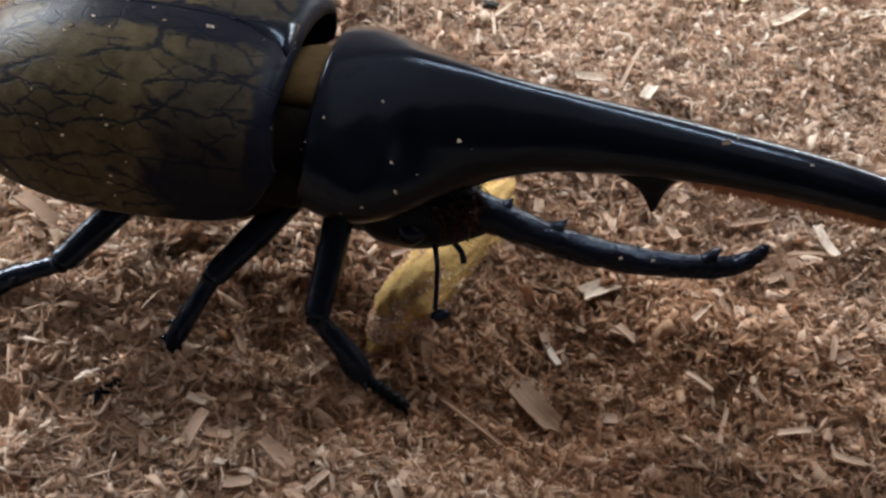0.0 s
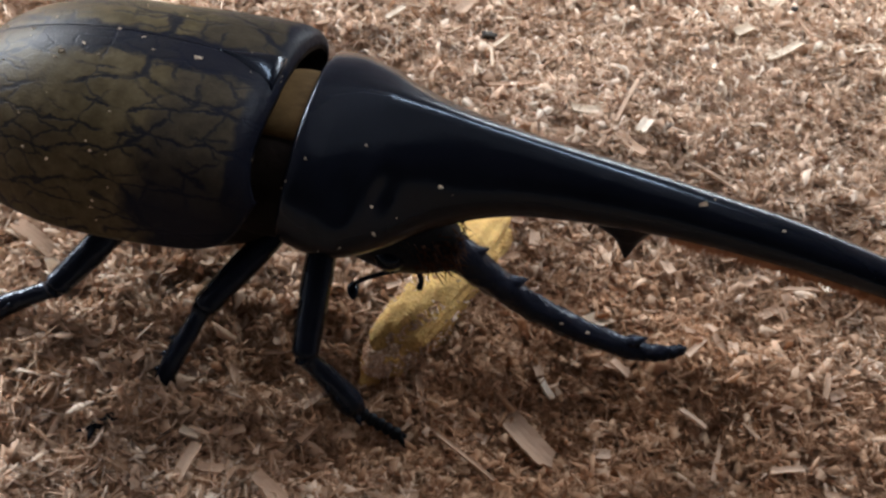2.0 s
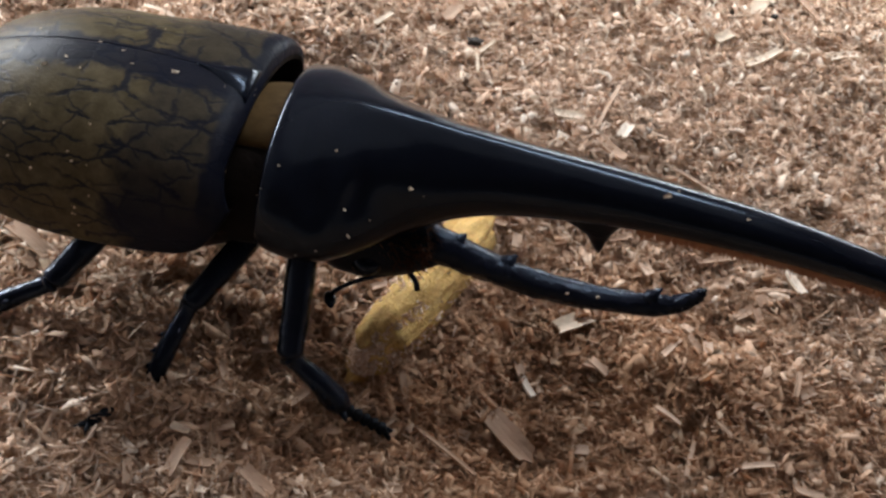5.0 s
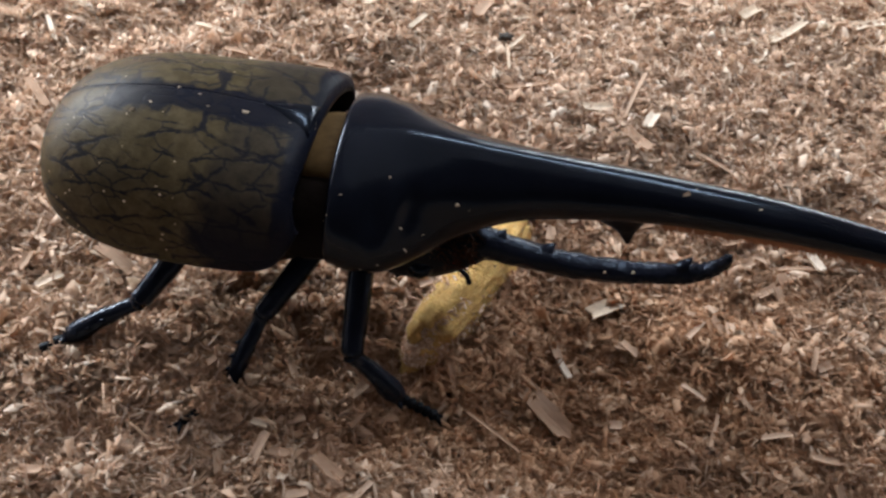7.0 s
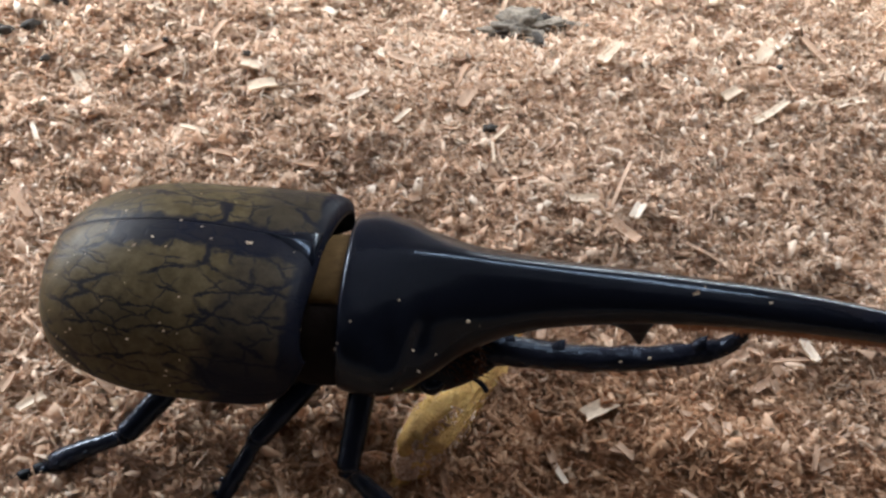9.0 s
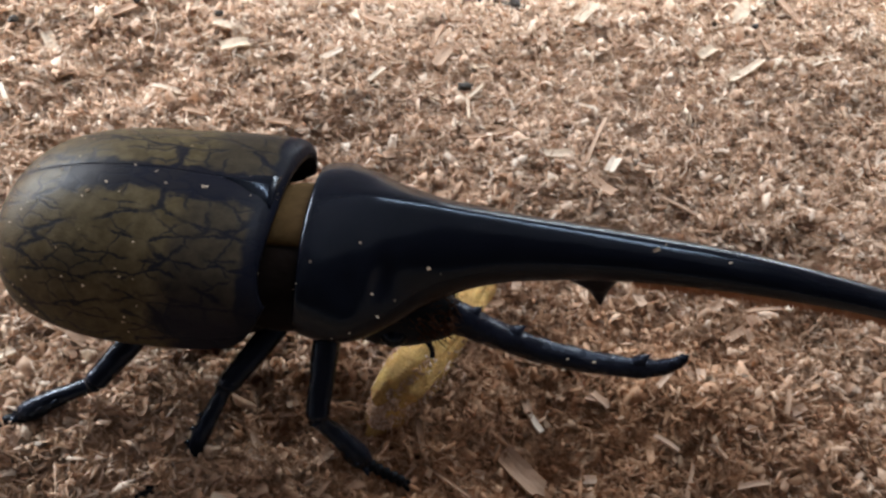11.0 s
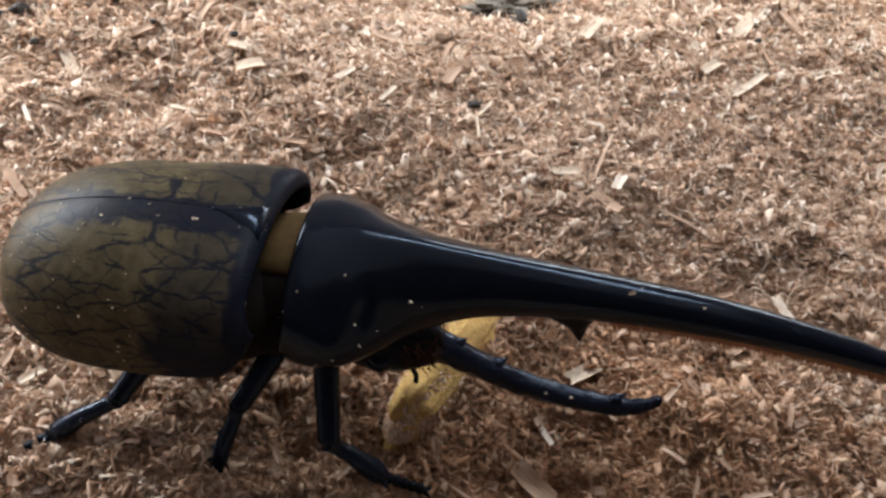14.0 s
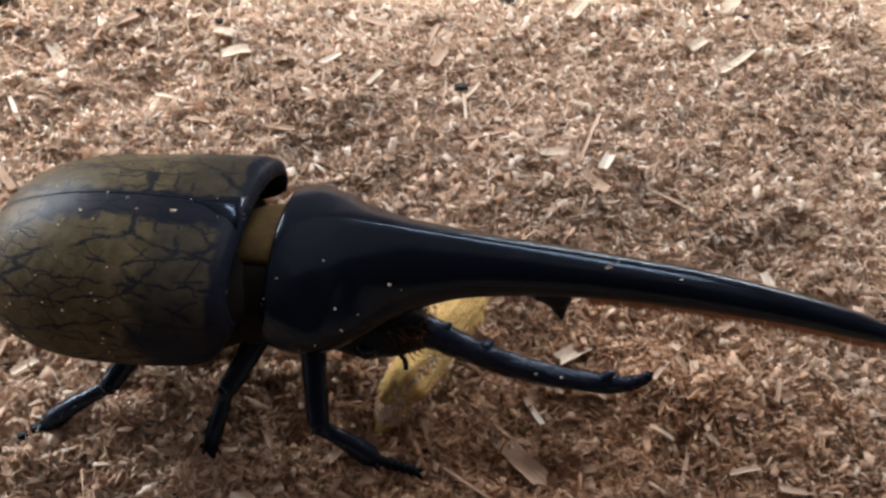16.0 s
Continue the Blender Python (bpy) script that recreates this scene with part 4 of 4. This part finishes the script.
bark = lump("bark_piece", (0.0440, 0.2395, on_bed(44, 239.5, 0.0024)), (0.0110, 0.0062, 0.0030), (4, -6, 12), 8.4, M_BARK, 0.95, 5)
tagged(bark, "rough grey piece of bark on the sawdust", "bark")
for x, y, sx, sy, turn in [(46, 225, 3.2, 1.4, -68), (27.0, 173.5, 1.9, 1.2, 20), (-106, 206, 2.6, 1.6, 25), (-100, 211, 2.6, 1.6, 60), (-98, 226, 5.0, 1.6, -30), (53, 243, 4.5, 1.8, -40), (38, 236, 4.0, 1.2, 8), (-62, 206, 0.9, 0.7, 0), (-92, 196, 1.5, 1.0, 70), (-38, 196, 1.3, 0.9, 30), (113, 203, 1.2, 0.8, 30)]:
    ob = lump("frass_pellet", (x * MM, y * MM, on_bed(x, y, 0.0034)), (sx * MM, sy * MM, 0.8 * sy * MM), (5, 10, turn), x * 0.37, M_FRASS, 0.45, 3)
    tagged(ob, "small black dropping lying on the sawdust", "dropping", "droppings")

# ---- box, table and room around ----
def box_mesh(name, lo, hi, bevel=0.002):
    bm = bmesh.new()
    bmesh.ops.create_cube(bm, size=1.0)
    for vert in bm.verts:
        vert.co = Vector([lo[k] + (vert.co[k] + 0.5) * (hi[k] - lo[k]) for k in range(3)])
    if bevel:
        bmesh.ops.bevel(bm, geom=bm.edges[:], offset=bevel, segments=2, affect="EDGES")
    me = bpy.data.meshes.new(name)
    bm.to_mesh(me)
    bm.free()
    return me


# Unseen enclosure added for light: pale walls bounce it, dark south wall blackens reflections.
for name, lo, hi in [("floor", (-0.60, -0.40, -0.075), (0.80, 1.20, -0.045)), ("ceiling", (-0.60, -0.40, 1.00), (0.80, 1.20, 1.03)), ("wall_north", (-0.60, 1.17, -0.045), (0.80, 1.20, 1.00)),
                     ("wall_south", (-0.60, -0.40, -0.045), (0.80, -0.37, 1.00)), ("wall_east", (0.77, -0.37, -0.045), (0.80, 1.17, 1.00)), ("wall_west", (-0.60, -0.37, -0.045), (-0.57, 1.17, 1.00))]:
    me = box_mesh(name, lo, hi, 0)
    me.materials.append(M_TABLE if name == "floor" else M_DARK_WALL if name == "wall_south" else M_WALL)
    tagged(new(name, me), ("added unseen dark grey " if name == "wall_south" else "unseen plain pale ") + name.split("_")[0] + " round the tray", "enclosure", kind="structure")
tray = new("tray")
tagged(tray, "shallow grey plastic tray filled with sawdust", "tray")
part("tray_base", box_mesh("tray_base", (-0.41, -0.17, -0.045), (0.45, 0.43, -0.022)), M_PLASTIC, tray)
for lo, hi in [((-0.41, -0.17, -0.022), (0.45, -0.161, 0.016)), ((-0.41, 0.421, -0.022), (0.45, 0.43, 0.016)), ((-0.41, -0.161, -0.022), (-0.401, 0.421, 0.016)), ((0.441, -0.161, -0.022), (0.45, 0.421, 0.016))]:
    part("tray_side", box_mesh("tray_side", lo, hi, 0.001), M_PLASTIC, tray)

# ---- wood chips that can be told apart, as parts of the bed ----
chip_meshes = []
for k in range(12):
    me = shaving_mesh("wood_chip", (0.0028 + 0.0003 * (k % 5)), (0.0013 + 0.00022 * (k % 4)), 0.00035, 0.3 * math.sin(k), 200 + k)
    me.materials.append(M_CHIP)
    chip_meshes.append(me)
spot = np.random.default_rng(21)
for k in range(290):
    x, y = spot.uniform(-0.105, 0.14), 0.045 + 0.225 * spot.random() ** 1.1
    ob = part("wood_chip", chip_meshes[k % 12], None, ground)
    ob.matrix_world = pose(x, y, float(bed_height(np.array([x]), np.array([y]))[0]) + 0.0018, spot.normal(0, 16), spot.normal(0, 14), spot.uniform(0, 360))

# ---- what moves ----
ABDOMEN_ROWS = [
    (0.0, -17.39, -0.33, 33.38, 1.14, 0.24, 2.28),
    (0.5, -17.87, 0.27, 32.79, 0.6, -0.32, 2.1),
    (1.0, -17.5, -0.36, 32.95, 0.58, -0.86, 1.65),
    (1.5, -18.53, 1.01, 32.21, 1.45, 0.28, 2.49),
    (2.0, -19.33, 0.61, 33.12, 0.47, 0.34, 0.24),
    (2.5, -20.28, 0.82, 31.89, 2.35, 0.06, 0.04),
    (3.0, -21.68, 1.04, 31.95, 3.1, -0.56, 0.07),
    (3.5, -21.68, 0.67, 32.18, 3.44, -0.37, 0.16),
    (4.0, -21.73, 1.28, 31.71, 3.61, -0.04, 0.4),
    (6.5, -21.03, 1.18, 32.2, 0.13, 1.29, -1.14),
    (7.0, -20.51, 1.27, 32.66, -0.45, 1.34, -0.61),
    (7.5, -19.07, 1.51, 32.37, -1.02, 1.9, -0.17),
    (8.0, -18.04, 1.71, 31.71, -1.99, 2.1, 0.13),
    (8.5, -17.18, 1.3, 31.49, -3.02, 2.06, 0.3),
    (9.0, -17.15, 1.2, 31.73, -2.84, 1.59, 0.4),
    (11.5, -18.73, 0.3, 32.25, -0.35, 1.08, 0.19),
    (12.0, -19.05, -0.22, 33.19, -1.18, 0.95, -0.61),
    (12.5, -20.75, -0.76, 32.67, -0.5, 0.48, -1.39),
    (13.0, -20.82, -1.14, 33.01, -0.4, 0.22, -1.45),
    (13.5, -22.05, -0.95, 32.5, -1.11, -0.11, -0.99),
    (14.0, -22.42, -2.03, 33.56, -1.19, -1.26, -1.36),
    (14.5, -22.64, -2.24, 33.91, -0.93, -1.73, -1.17),
    (15.0, -23.01, -2.18, 33.45, -1.48, -1.41, -0.9),
    (15.5, -23.47, -1.72, 32.7, -1.27, -1.31, -0.4),
    (16.0, -24.07, -1.39, 31.84, -1.25, -1.0, -0.07),
]
THORAX_ROWS = [
    (0.0, 2.87, 0.96, 35.77, -1.22, -1.58, -0.92),
    (0.5, 2.27, 1.69, 35.38, -1.26, -1.75, -0.7),
    (1.0, 2.17, 1.03, 35.82, -0.61, -1.19, -0.33),
    (1.5, 1.83, 0.4, 36.89, 2.54, 1.11, 1.02),
    (2.0, 0.63, -0.22, 37.6, 4.08, 2.82, -0.49),
    (2.5, -0.19, -1.05, 36.82, 4.17, 2.17, -1.29),
    (3.0, -1.28, -0.92, 36.56, 0.4, -0.32, -2.56),
    (3.5, -1.35, -0.89, 36.34, -0.05, -0.56, -2.34),
    (4.0, -1.17, -0.79, 36.4, 1.21, -0.05, -1.82),
    (6.5, -0.52, -0.54, 37.42, 3.57, -0.89, 1.24),
    (7.0, -0.1, -0.07, 37.52, 2.75, -0.37, 1.59),
    (7.5, 1.45, 0.17, 37.6, 1.5, -0.75, 3.22),
    (8.0, 2.7, 0.25, 37.37, 0.87, -1.13, 4.35),
    (8.5, 3.55, 0.49, 37.38, 1.18, -0.82, 4.55),
    (9.0, 3.5, 0.77, 36.91, 1.07, -1.46, 4.09),
    (11.5, 2.03, 0.45, 35.8, -1.73, 0.55, 1.08),
    (12.0, 1.38, 0.58, 35.85, -1.28, 0.62, 0.11),
    (12.5, -0.5, -0.26, 35.05, -1.85, 0.45, -1.4),
    (13.0, -0.8, -0.28, 34.95, -2.26, 0.26, -1.87),
    (13.5, -1.7, -0.36, 35.16, -2.16, 0.52, -1.14),
    (14.0, -2.54, -0.53, 35.46, -1.59, 0.69, -1.32),
    (14.5, -3.09, -0.7, 35.41, -1.6, 0.32, -1.05),
    (15.0, -3.15, -0.41, 34.89, -2.56, -0.23, -1.44),
    (15.5, -3.24, -0.07, 34.28, -2.75, -1.21, -1.94),
    (16.0, -3.36, 0.07, 33.58, -3.56, -1.73, -1.69),
]
# nod of the head against the thorax, in degrees up
NOD = [(0.0, 5.2), (0.5, 3.2), (1.0, -5.2), (1.5, -12.0), (2.0, -13.9), (2.5, -11.8), (3.0, -2.6), (3.5, 1.6), (4.0, 1.4), (6.5, 8.5), (7.0, 8.3), (7.5, 13.5), (8.0, 16.6),
       (8.5, 17.4), (9.0, 14.6), (11.5, -8.9), (12.0, -9.6), (12.5, -10.1), (13.0, -9.1), (13.5, -9.0), (14.0, -8.6), (14.5, -9.0), (15.0, -8.2), (15.5, -8.1), (16.0, -7.5)]
FEELER = [(0.0, 0, 25), (0.3, -5, -10), (0.6, 0, -35), (1.0, 25, -70), (2.0, 25, -70), (3.0, 5, -60), (4.0, 5, -55), (6.5, -15, -95), (8.0, -20, -105), (12.0, -20, -105), (16.0, -20, -105)]


def between(rows, t):
    """The row of a table at a time, by straight lines."""
    a = np.array(rows, float)
    return [float(np.interp(t, a[:, 0], a[:, k])) for k in range(1, a.shape[1])]


def limb(rows, t):
    x, y, z, *turn = between(rows, t)
    return pose(x * MM, y * MM, z * MM, *turn)


def motions():
    walk(abdomen, [(r[0], limb(ABDOMEN_ROWS, r[0])) for r in ABDOMEN_ROWS])
    walk(thorax, [(r[0], limb(THORAX_ROWS, r[0])) for r in THORAX_ROWS])
    neck_to_brow = Matrix.Translation([(b - a) * MM for a, b in zip(NECK, BROW)])
    walk(head, [(t, limb(THORAX_ROWS, t) @ neck_to_brow @ pose(0, 0, 0, 0, -up, 0)) for t, up in NOD])
    brow_to_feeler = Matrix.Translation([(b - a) * MM for a, b in zip(BROW, ANT)])
    walk(antenna, [(t, limb(THORAX_ROWS, t) @ neck_to_brow @ pose(0, 0, 0, 0, -between(NOD, t)[0], 0) @ brow_to_feeler @ pose(0, 0, 0, tip, 0, swing)) for t, tip, swing in FEELER])
    for ob, hip, foot, holder in LEGS:
        rows, pivot = (THORAX_ROWS, NECK) if holder == "thorax" else (ABDOMEN_ROWS, HUB)
        keys = []
        for r in rows:
            hip_now = limb(rows, r[0]) @ (Vector(hip - np.array(pivot)) * MM)
            turn = (Vector(hip - foot)).rotation_difference(hip_now - Vector(foot) * MM)
            keys.append((r[0], Matrix.Translation(Vector(foot) * MM) @ turn.to_matrix().to_4x4()))
        walk(ob, keys)


motions()
